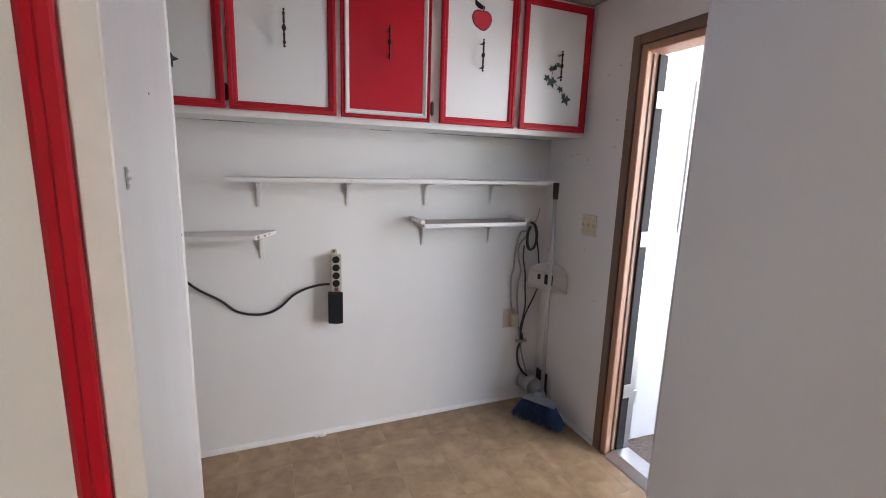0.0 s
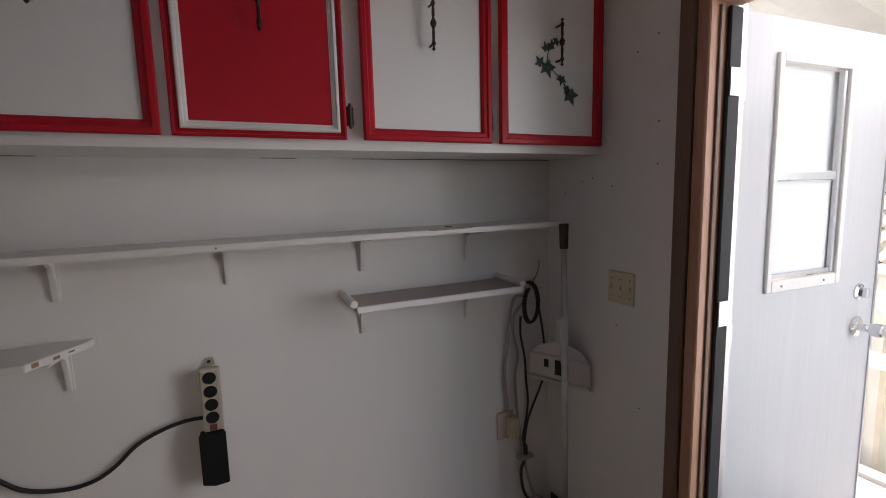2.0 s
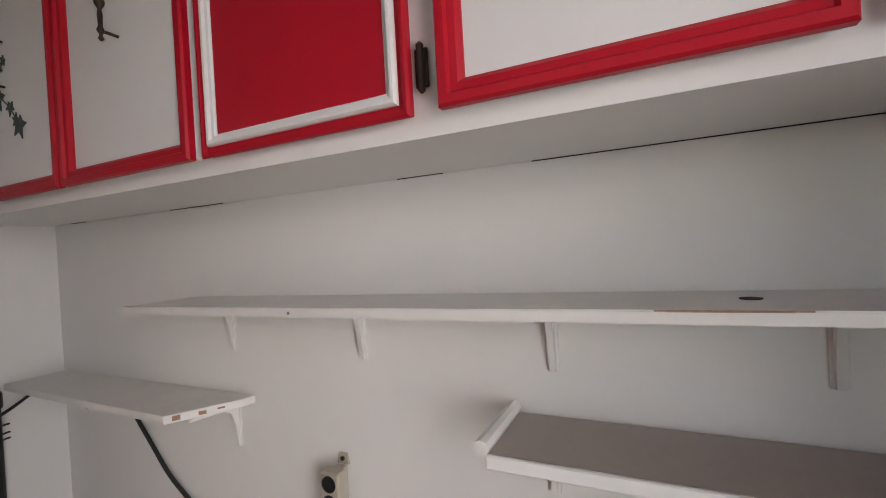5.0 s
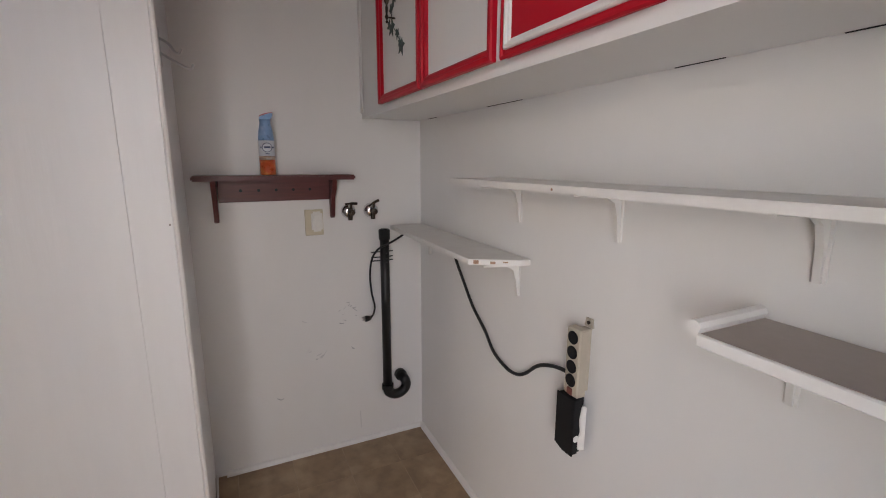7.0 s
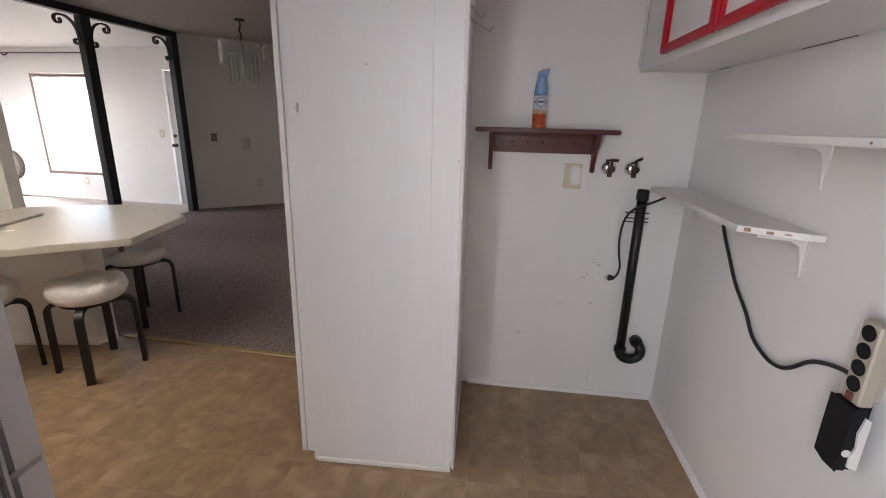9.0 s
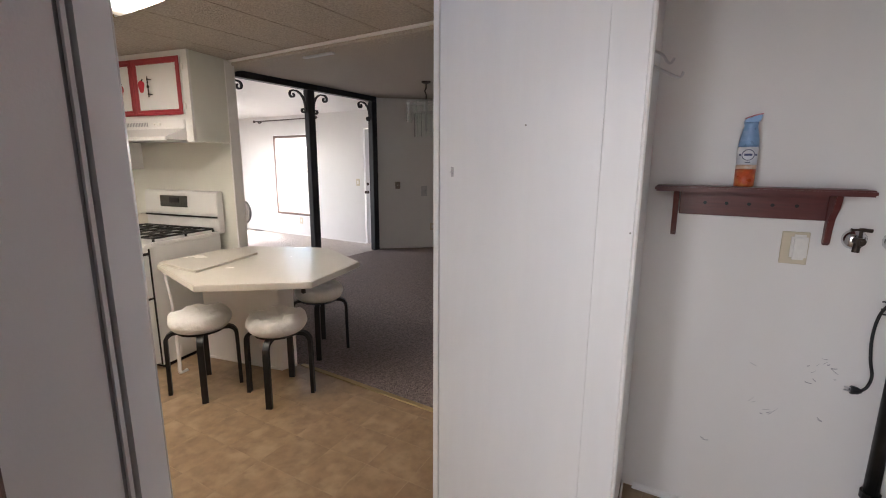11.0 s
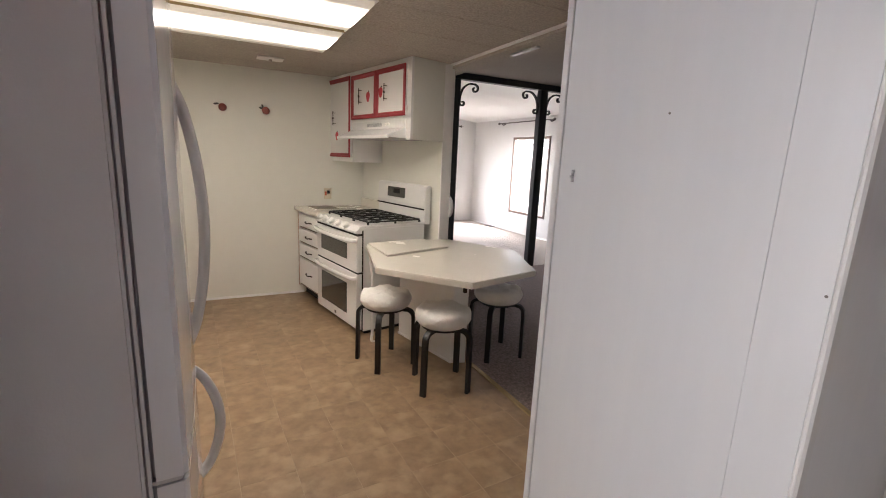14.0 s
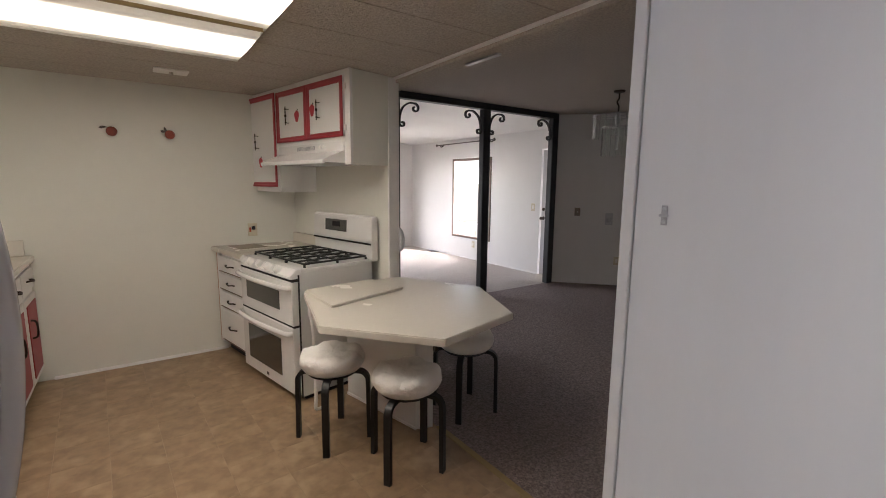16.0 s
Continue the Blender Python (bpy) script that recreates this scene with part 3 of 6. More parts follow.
# inner brown door, folded back against the refrigerator
idoor = thing("door_inner", (2.36, -1.415, 0.0), "dark brown veneered door folded back beside the refrigerator", "door", kind="structure")
part("leaf", box((1.772, -1.442, 0.012), (2.346, -1.410, 1.88), 0.003), M["brown_door"], idoor)
plate = part("lock_plate", box((1.7685, -1.4445, 1.345), (1.830, -1.4075, 1.484), 0.002), M["lock_plate"], idoor, "cream wrap round lock plate")
part("slot", box((1.7665, -1.434, 1.392), (1.7687, -1.418, 1.398)), M["shade_black"], plate)
part("latch", prism([(1.784, 1.405), (1.800, 1.405), (1.798, 1.426), (1.786, 1.420)], -1.450, -1.4443, axis="y"), M["galv"], plate)
for zz in (1.358, 1.472):
    part("screw", lathe([(0.005, 0.0), (0.005, -0.0015), (0.002, -0.002)], (1.7685, -1.426, zz), "x", 10), M["brass"], plate)

# ---- laundry: wall cabinet ----
cab = thing("wall_cabinet", (1.185, 0.0, 1.515), "long white laundry wall cabinet with red edged doors", "cabinet")
part("body", box((0.002, -0.2520, 1.548), (XR - 0.002, -0.002, CEIL - 0.002)), M["white_door"], cab)
b = bmesh.new()
FY0, FY1 = -0.272, -0.2525
DOORS = [(0.334, 0.726), (0.738, 1.126), (1.145, 1.526), (1.568, 1.941), (1.970, 2.350)]
box((0.002, FY0, 1.546), (XR - 0.002, FY1, 1.59), bm=b)
box((0.002, FY0, 2.130), (XR - 0.002, FY1, CEIL - 0.002), bm=b)
edges = [(0.002, 0.36), (0.70, 0.765), (1.10, 1.17), (1.50, 1.595), (1.915, 1.995), (2.325, XR - 0.002)]
for e0, e1 in edges:
    box((e0, FY0, 1.59), (e1, FY1, 2.130), bm=b)
part("face_frame", b, M["white_door"], cab)
part("end_strip", box((0.003, FY0 - 0.008, 1.565), (0.03, FY0 - 0.001, CEIL - 0.003), 0.003), M["trim"], cab)
# thin dark strips stand in for shade in the gap along the wall
part("gap", box((1.60, -0.0075, 1.5465), (2.366, -0.004, 1.5479)), M["shade_black"], cab, "dark strip painted in for the shaded gap under the cabinet")
for g0, g1 in ((0.116, 0.20), (0.615, 0.82), (1.33, 1.43)):
    part("gap", box((g0, -0.008, 1.5465), (g1, -0.005, 1.5479)), M["shade_black"], cab)

def pull_profile(s):
    return [(0.002, 0), (0.0045 * s, 0.004), (0.002, 0.010), (0.006 * s, 0.018), (0.0035, 0.026), (0.0045, 0.045), (0.003, 0.055), (0.0065 * s, 0.062), (0.008 * s, 0.068), (0.0065 * s, 0.074), (0.003, 0.081), (0.0045, 0.091), (0.0035, 0.110), (0.006 * s, 0.118), (0.002, 0.126), (0.0045 * s, 0.132), (0.001, 0.136)]

def pull(parent, x, y, z, axis="y", side=-1, local=False, size=1.0):
    """An antique cabinet pull, standing off from the door on two short stems."""
    off = 0.028 * size * side
    prof = [(r * size, h * size) for r, h in pull_profile(1.1)]
    at = (x, y + off, z) if axis == "y" else (x + off, y, z)
    b = lathe(prof, at, "z", 10)
    for h in (0.018 * size, 0.118 * size):
        if axis == "y":
            tube([(x, y, z + h), (x, y + off, z + h)], 0.003 * size, 6, 1, bm=b)
        else:
            tube([(x, y, z + h), (x + off, y, z + h)], 0.003 * size, 6, 1, bm=b)
    return part("handle", b, M["bronze"], parent, "aged bronze pull handle", local=local, smooth=True)

def moulding(x0, x1, z0, z1, w, yb, yf):
    """A picture-frame moulding round a door: four mitred lengths with a stepped face."""
    b = bmesh.new()
    steps = [(0.0, yb), (0.0, yf + 0.004), (0.003, yf), (w * 0.42, yf), (w * 0.52, yf + 0.005), (w * 0.8, yf + 0.006), (w, yf + 0.012), (w, yb)]
    loops = []
    for d, yy in steps:
        loops.append([b.verts.new(p) for p in ((x0 + d, yy, z0 + d), (x1 - d, yy, z0 + d), (x1 - d, yy, z1 - d), (x0 + d, yy, z1 - d))])
    n = len(loops)
    for k in range(n):
        for i in range(4):
            b.faces.new((loops[k][i], loops[k][(i + 1) % 4], loops[(k + 1) % n][(i + 1) % 4], loops[(k + 1) % n][i]))
    return b

def leaf_shape(cx, cz, r, turn, y0, y1, bm):
    """An ivy leaf with five points."""
    pts = []
    for k, q in enumerate((1.0, 0.42, 0.95, 0.5, 0.7, 0.28, 0.7, 0.5, 0.95, 0.42)):
        a = math.radians(turn + 36 * k + 90)
        pts.append((cx + r * q * math.cos(a), cz + r * q * math.sin(a)))
    return prism(pts, y0, y1, "y", bm=bm)

def apple_decal(parent, cx, cz, r, yf, lab="painted red apple decal"):
    pts = []
    for k in range(26):
        a = 2 * math.pi * k / 26
        q = 1.0 + 0.05 * math.cos(2 * a) - 0.16 * max(0, math.cos(a - math.pi / 2)) ** 8 - 0.10 * max(0, math.cos(a + 1.95)) ** 14 + 0.05 * math.sin(3 * a)
        pts.append((cx + r * 0.98 * q * math.cos(a), cz + r * q * math.sin(a)))
    out = [(cx + (u - cx) * 1.07, cz + (v - cz) * 1.07) for u, v in pts]
    part("outline", prism(out, yf - 0.0012, yf, "y"), M["black"], parent)
    part("apple", prism(pts, yf - 0.0022, yf - 0.0013, "y"), M["apple"], parent, lab)
    bl = prism([(cx - 0.85 * r, cz + 1.75 * r), (cx - 0.35 * r, cz + 1.5 * r), (cx + 0.1 * r, cz + 1.25 * r), (cx + 0.05 * r, cz + 0.95 * r), (cx - 0.4 * r, cz + 1.0 * r), (cx - 0.8 * r, cz + 1.25 * r)], yf - 0.002, yf, "y")
    prism([(cx + 0.08 * r, cz + 0.75 * r), (cx + 0.16 * r, cz + 0.75 * r), (cx + 0.26 * r, cz + 1.22 * r), (cx + 0.14 * r, cz + 1.25 * r)], yf - 0.003, yf, "y", bm=bl)
    part("stem_and_leaf", bl, M["black"], parent)

def door_hinge(parent, x, y, z, local=False):
    b = lathe([(0.001, -0.032), (0.005, -0.028), (0.005, 0.028), (0.001, 0.032)], (x, y - 0.006, z), "z", 8)
    box((x - 0.009, y - 0.005, z - 0.024), (x + 0.009, y - 0.001, z + 0.024), 0.001, bm=b)
    part("hinge", b, M["bronze"], parent, local=local)

Z0, Z1 = 1.570, 2.150
for k, (x0, x1) in enumerate(DOORS):
    kind = ("ivy", "apple", "red", "apple", "ivy")[k]
    d = part("door", box((x0 + 0.004, -0.288, Z0 + 0.004), (x1 - 0.004, -0.2725, Z1 - 0.004), 0.001), M["red"] if kind == "red" else M["white_door"], cab,
             {"ivy": "white door with red edging and a painted ivy sprig", "apple": "white door with red edging and a painted apple", "red": "red door with a white inner bead"}[kind])
    if kind == "red":
        part("edging", moulding(x0, x1, Z0, Z1, 0.016, -0.288, -0.294), M["red"], d)
        part("bead", moulding(x0 + 0.0165, x1 - 0.0165, Z0 + 0.0165, Z1 - 0.0165, 0.018, -0.2882, -0.297), M["white_door"], d, "white bead moulding")
    else:
        part("edging", moulding(x0, x1, Z0, Z1, 0.031, -0.288, -0.303), M["red"], d, "red painted edge moulding")
    cx = (0.500, 0.936, 1.337, 1.758, 2.174)[k]
    pull(d, cx, -0.2885, 1.800)
    if kind == "apple":
        apple_decal(d, cx, 2.020, 0.0435, -0.2885)
    if kind == "ivy":
        b = bmesh.new()
        for dx, dz, r, a in ((-0.05, 0.055, 0.020, 20), (-0.028, 0.065, 0.019, 80), (-0.012, 0.078, 0.016, 130), (-0.045, 0.0, 0.034, 200), (-0.072, 0.012, 0.022, 40), (0.008, -0.03, 0.022, 170), (0.044, -0.076, 0.033, 200), (0.03, -0.062, 0.018, 60)):
            leaf_shape(cx + dx + 0.012, 1.800 + dz, r, a, -0.2902, -0.2885, b)
        tube([(cx - 0.018, -0.2893, 1.875), (cx - 0.033, -0.2893, 1.815), (cx + 0.017, -0.2893, 1.770), (cx + 0.057, -0.2893, 1.725)], 0.0014, 5, 4, bm=b)
        part("ivy_sprig", b, M["ivy"], d, "painted dark green ivy sprig")
    hx = (x0 - 0.006, x0 - 0.009, x1 + 0.012, x1 + 0.006, x1 + 0.004)[k]
    for hz in (Z0 + 0.060, Z1 - 0.052):
        door_hinge(d, hx, -0.274, hz)

# ---- laundry shelves ----
def bracket(parent, x, z, reach, drop):
    """A pressed steel shelf bracket: two ribbed arms and a curved web."""
    b = prism([(0, 0), (-reach, 0), (-reach, -0.007), (-0.045, -0.014), (-0.025, -0.026), (-0.015, -drop * 0.5), (-0.008, -drop), (0, -drop)], x - 0.0055, x + 0.0055, "x")
    bb = b
    for v in bb.verts:
        v.co.z += z
    box((x - 0.011, -0.004, z - drop), (x + 0.011, -0.0005, z), 0.001, bm=bb)
    box((x - 0.011, -reach, z - 0.004), (x + 0.010, -0.004, z - 0.0002), bm=bb)
    br = part("bracket", bb, M["shelf"], parent)
    part("screw", lathe([(0.0045, 0), (0.0045, -0.002), (0.001, -0.003)], (x, -0.004, z - drop + 0.012), "y", 8), M["bronze"], br)

sh = thing("long_shelf", (1.50, 0, 1.303), "long white painted wall shelf with worn front edge", "shelf")
board = part("board", prism([(0.70, -0.002), (2.290, -0.002), (2.290, -0.190), (0.70, -0.190)], 1.303, 1.320, bevel=0.002), M["shelf"], sh)
part("knot_hole", lathe([(0.013, 0.0), (0.013, 0.0012), (0.009, 0.0014)], (1.890, -0.095, 1.3199), "z", 14), M["shade_black"], board)
part("chipped_edge", prism([(1.78, -0.1898), (1.82, -0.1904), (1.88, -0.1904), (1.93, -0.1898)], 1.3175, 1.3202), M["chip"], board, "chipped paint showing bare board")
part("nail_head", lathe([(0.003, 0), (0.003, -0.001)], (1.205, -0.1901, 1.311), "y", 7), M["chip"], board)
for x in (0.822, 1.218, 1.616, 1.998):
    bracket(sh, x, 1.303, 0.145, 0.118)

sh.rotation_euler[1] = -0.006

sl = thing("short_shelf", (0.48, 0, 1.07), "short white shelf with a chipped raw end", "shelf")
board = part("board", prism([(0.02, -0.002), (0.890, -0.002), (0.884, -0.034), (0.803, -0.172), (0.02, -0.160)], 1.056, 1.074, bevel=0.0015), M["shelf"], sl)
for q in (0.10, 0.42, 0.66):
    ca = Vector((0.803, -0.172, 0)).lerp(Vector((0.884, -0.034, 0)), q)
    cb = Vector((0.803, -0.172, 0)).lerp(Vector((0.884, -0.034, 0)), q + 0.10)
    nn = Vector((0.862, -0.506, 0)) * 0.0008
    part("chipped_end", prism([(ca.x - nn.x, ca.y - nn.y), (cb.x - nn.x, cb.y - nn.y), (cb.x + nn.x, cb.y + nn.y), (ca.x + nn.x, ca.y + nn.y)], 1.060 + 0.004 * (q > 0.5), 1.068 + 0.003 * (q < 0.4)), M["chip"], board, "bare chipboard end")
bracket(sl, 0.826, 1.056, 0.135, 0.113)
bracket(sl, 0.12, 1.056, 0.135, 0.113)

st = thing("tray_shelf", (1.85, 0, 1.09), "white wall shelf with raised end lips", "shelf")
board = part("board", box((1.553, -0.172, 1.094), (2.126, -0.006, 1.110), 0.002), M["taupe"], st, "taupe melamine board")
for x in (1.540, 2.120):
    part("end_lip", tube([(x + 0.006, -0.178, 1.119), (x + 0.006, -0.006, 1.119)], 0.0115, 8, 1), M["trim"], st, "rounded end lip")
part("front_edge", box((1.553, -0.180, 1.090), (2.126, -0.1725, 1.1105), 0.002), M["trim"], st)
for x in (1.608, 1.998):
    bracket(st, x, 1.094, 0.10, 0.118)

# ---- laundry: power strip, junction box and lead ----
ps = thing("power_strip", (1.152, -0.001, 0.86), "beige metal four socket power strip screwed to the wall", "power strip")
body = part("body", box((1.127, -0.056, 0.772), (1.178, -0.026, 0.955), 0.004), M["strip"], ps)
part("back_plate", box((1.134, -0.0258, 0.776), (1.160, -0.001, 0.948), 0.002), M["strip"], ps)
part("mounting_tab", prism([(1.136, 0.951), (1.166, 0.951), (1.162, 0.974), (1.140, 0.974)], -0.006, -0.001, "y"), M["strip"], ps)
part("screw", lathe([(0.005, 0), (0.005, -0.003), (0.001, -0.004)], (1.151, -0.006, 0.963), "y", 10), M["bronze"], ps)
for z in (0.931, 0.891, 0.852, 0.814):
    so = part("socket", lathe([(0.0175, 0.0), (0.0175, -0.002), (0.0155, -0.003), (0.0155, -0.0015), (0.001, -0.0015)], (1.152, -0.0558, z), "y", 20), M["black"], ps)
    for dx in (-0.006, 0.004):
        part("slot", box((1.152 + dx, -0.0578, z - 0.004), (1.154 + dx, -0.0572, z + 0.005)), M["shade_black"], so)
part("switch", box((1.143, -0.061, 0.776), (1.162, -0.0558, 0.795), 0.002), M["red_switch"], ps, "dark red rocker switch")
part("cord", tube([(1.126, -0.02, 0.803), (1.076, -0.016, 0.801), (1.014, -0.013, 0.785), (0.957, -0.012, 0.758), (0.900, -0.012, 0.708), (0.850, -0.012, 0.682), (0.788, -0.012, 0.678), (0.708, -0.012, 0.702), (0.643, -0.012, 0.760), (0.552, -0.012, 0.822), (0.475, -0.012, 0.900), (0.408, -0.014, 0.978), (0.385, -0.02, 1.052)], 0.0058, 8, 6), M["cord"], ps, "black supply cord hanging in a loop", smooth=True)
jb = thing("junction_box", (1.145, -0.001, 0.70), "black open junction box on the wall", "junction box")
x0, x1, z0, z1 = 1.115, 1.180, 0.614, 0.768
part("box", box((x0, -0.060, z0), (x1 - 0.006, -0.030, z1), 0.002), M["black"], jb)
part("back_box", box((x0 + 0.008, -0.0298, z0 + 0.006), (x1 - 0.030, -0.002, z1 - 0.006), 0.002), M["black"], jb)
part("side_plate", prism([(-0.020, z0 + 0.004), (-0.040, z0 + 0.010), (-0.042, z0 + 0.035), (-0.034, z0 + 0.060), (-0.039, z0 + 0.095), (-0.032, z1 - 0.020), (-0.020, z1 - 0.026)], x1 - 0.0058, x1 - 0.001, "x"), M["white_plastic"], jb, "pale torn side plate")
part("side_lip", box((x1 - 0.0058, -0.060, z0), (x1 - 0.002, -0.0425, z1), 0.001), M["black"], jb)
part("cover", prism([(x0 - 0.002, z0 + 0.006), (x0 + 0.030, z0 - 0.004), (x1 + 0.002, z0 - 0.002), (x1 + 0.002, z1 + 0.002), (x0 - 0.002, z1 + 0.002)], -0.065, -0.0605, "y", bevel=0.0015), M["black"], jb)
part("knockout", lathe([(0.009, 0), (0.009, 0.0015), (0.007, 0.002)], (x1 - 0.002, -0.050, z0 + 0.045), "x", 14), M["white_plastic"], jb, "pale knockout hole")

# ---- laundry corner: cords, outlet, vent, broom, dustpan ----
hk = thing("wall_hook", (2.250, 0, 1.05), "small metal wall hook in the corner", "hook")
part("base", box((2.240, -0.006, 1.030), (2.262, -0.0005, 1.090), 0.002), M["galv"], hk)
part("prong", tube([(2.251, -0.004, 1.075), (2.251, -0.03, 1.05), (2.251, -0.045, 1.055), (2.251, -0.048, 1.075)], 0.004, 6, 4), M["galv"], hk)
part("spring_arm", tube([(2.275, -0.004, 1.065), (2.295, -0.014, 1.095), (2.306, -0.02, 1.13), (2.308, -0.022, 1.165)], 0.003, 6, 5), M["grey_cord"], hk)
bc = thing("black_cord", (2.26, -0.02, 0.1), "black appliance cord looped over the hook", "cord")
loop = [(2.252 + 0.040 * math.sin(a) * (1 if a < 3.14 else 0.9), -0.035 - 0.004 * k, 1.012 + 0.078 * math.cos(a)) for k, a in enumerate([i * 0.7 for i in range(9)])]
part("loop", tube(loop, 0.0048, 7, 4), M["cord"], bc, smooth=True)
part("loop", tube([(p[0] - 0.006, p[1] + 0.004, p[2] - 0.004) for p in loop], 0.0048, 7, 4), M["cord"], bc, smooth=True)
part("drop", tube([(2.216, -0.03, 0.955), (2.222, -0.02, 0.88), (2.243, -0.018, 0.78), (2.248, -0.018, 0.70), (2.256, -0.02, 0.60), (2.244, -0.02, 0.51), (2.231, -0.02, 0.45), (2.240, -0.02, 0.40)], 0.0045, 7, 6), M["cord"], bc, smooth=True)
part("drop", tube([(2.280, -0.035, 1.05), (2.305, -0.03, 0.96), (2.325, -0.03, 0.845), (2.330, -0.03, 0.72), (2.312, -0.022, 0.645), (2.255, -0.02, 0.52), (2.236, -0.02, 0.40)], 0.0045, 7, 6), M["cord"], bc, smooth=True)
part("plug", lathe([(0.006, 0.06), (0.011, 0.045), (0.014, 0.02), (0.014, 0.0)], (2.240, -0.022, 0.365), "z", 12), M["cord"], bc, "black plug")
part("tail", tube([(2.232, -0.03, 0.36), (2.214, -0.032, 0.32), (2.222, -0.036, 0.24), (2.250, -0.045, 0.185), (2.280, -0.06, 0.155)], 0.0065, 8, 6), M["cord"], bc, smooth=True)
gc = thing("grey_cord", (2.18, -0.02, 0.4), "grey extension lead hanging to the outlet", "cord")
part("drop", tube([(2.240, -0.03, 1.03), (2.195, -0.022, 1.03), (2.168, -0.018, 0.93), (2.165, -0.016, 0.83), (2.151, -0.016, 0.755), (2.156, -0.016, 0.66), (2.168, -0.016, 0.565)], 0.0055, 7, 6), M["grey_cord"], gc, smooth=True)
part("drop", tube([(2.245, -0.026, 1.02), (2.190, -0.022, 0.96), (2.190, -0.016, 0.89), (2.212, -0.016, 0.80), (2.198, -0.016, 0.72), (2.206, -0.016, 0.585), (2.226, -0.022, 0.41), (2.250, -0.03, 0.28), (2.275, -0.05, 0.18)], 0.0055, 7, 6), M["grey_cord"], gc, smooth=True)
ou = thing("wall_outlet", (2.165, 0, 0.50), "pinkish outlet plate with adaptor plugs", "outlet")
M["pink_plate"] = material("pinkish_plastic", (0.60, 0.46, 0.40), 0.45, bump=0.03)
part("plate", box((2.120, -0.007, 0.460), (2.196, -0.0005, 0.572), 0.003), M["pink_plate"], ou)
part("adaptor", box((2.160, -0.042, 0.470), (2.204, -0.008, 0.548), 0.005), M["plate"], ou, "ivory plug adaptor")
part("bracket_plate", box((2.200, -0.05, 0.372), (2.268, -0.018, 0.384), 0.003), M["grey_cord"], ou)
dv = thing("dryer_vent", (2.31, -0.03, 0.11), "short metal dryer vent stub with a black flap", "vent")
b = lathe([(0.052, 0.0), (0.052, -0.11), (0.050, -0.112), (0.047, -0.11), (0.047, -0.004)], (2.295, 0.0, 0.112), "y", 24)
part("duct", b, M["galv"], dv, smooth=True)
part("collar", lathe([(0.058, 0.0), (0.058, -0.014), (0.052, -0.016)], (2.295, -0.001, 0.112), "y", 24), M["galv"], dv)
part("flap", box((2.345, -0.16, 0.06), (2.352, -0.05, 0.20), 0.003), M["abs"], dv, "black plastic flap")

br = thing("broom", (2.20, -0.30, 0.0), "blue bristle broom leaning in the corner", "broom")
p0, p1 = Vector((2.222, -0.292, 0.165)), Vector((2.274, -0.208, 1.318))
part("handle", tube([p0, p1], 0.0105, 12, 1), M["galv"], br, "grey metal handle", smooth=True)
part("sleeve", tube([p0.lerp(p1, 0.58), p0.lerp(p1, 0.72)], 0.0125, 12, 1), M["galv"], br)
part("grip", tube([p0.lerp(p1, 0.925), p0.lerp(p1, 1.0)], [0.014, 0.0165], 12, 1), M["bronze"], br, "dark hanging grip")
a, c = Vector((2.135, -0.165, 0.0)), Vector((2.285, -0.415, 0.0))
along = (c - a).normalized()
across = Vector((-along.y, along.x, 0))
b = bmesh.new()
loopsA, loopsB = [], []
for s, z in ((0.17, 0.122), (0.83, 0.122), (0.76, 0.142), (0.59, 0.158), (0.55, 0.19), (0.45, 0.19), (0.41, 0.158), (0.24, 0.142)):
    q = a.lerp(c, s) + Vector((0, 0, z))
    loopsA.append(b.verts.new(q + across * 0.02))
    loopsB.append(b.verts.new(q - across * 0.02))
b.faces.new(loopsA); b.faces.new(loopsB)
for i in range(8):
    b.faces.new((loopsA[i], loopsA[(i + 1) % 8], loopsB[(i + 1) % 8], loopsB[i]))
part("head", b, M["broom_head"], br, "grey blue plastic broom head")
rng = random.Random(4)
b = bmesh.new()
for i in range(560):
    s = rng.random()
    w = rng.uniform(-1, 1)
    p = a.lerp(c, 0.18 + 0.64 * s) + across * (0.017 * w) + Vector((0, 0, 0.124))
    q = a.lerp(c, -0.02 + 1.04 * s + rng.uniform(-0.02, 0.02)) + across * (0.045 * w + rng.uniform(-0.01, 0.01)) + Vector((0, 0, 0.003 + 0.012 * rng.random() + 0.012 * abs(s - 0.5)))
    tube([p, q], 0.0017, 3, 1, bm=b)
part("bristles", b, M["bristle"], br, "dense blue and black bristles")

dp = thing("dustpan", (2.350, -0.268, 0.715), "pale plastic dustpan clipped to the broom handle", "dustpan", rz=118.0)
def pan_part(name, b, mat, label=""):
    return part(name, b, mat, dp, label, local=True)
# local x runs along the pan's lip, y away from the room
pan_part("pan", prism([(0.0, 0.002), (0.245, 0.0), (0.238, 0.100), (0.205, 0.138), (0.145, 0.160), (0.095, 0.160), (0.035, 0.138), (0.005, 0.100)], -0.010, -0.001, "y", bevel=0.003), M["dustpan"])
pan_part("ridge", box((0.012, 0.0, 0.100), (0.232, 0.008, 0.110), 0.002), M["dustpan"])
pan_part("ridge", box((0.002, 0.0, 0.012), (0.243, 0.012, 0.020), 0.002), M["dustpan"])
pan_part("label", box((0.085, 0.0, 0.038), (0.135, 0.0018, 0.094)), M["black"], "black paper label")
pan_part("label_mark", box((0.098, 0.0019, 0.070), (0.110, 0.0028, 0.082)), M["can_orange"])
pan_part("label_bar", box((0.160, 0.0, 0.060), (0.178, 0.0018, 0.090)), M["black"])
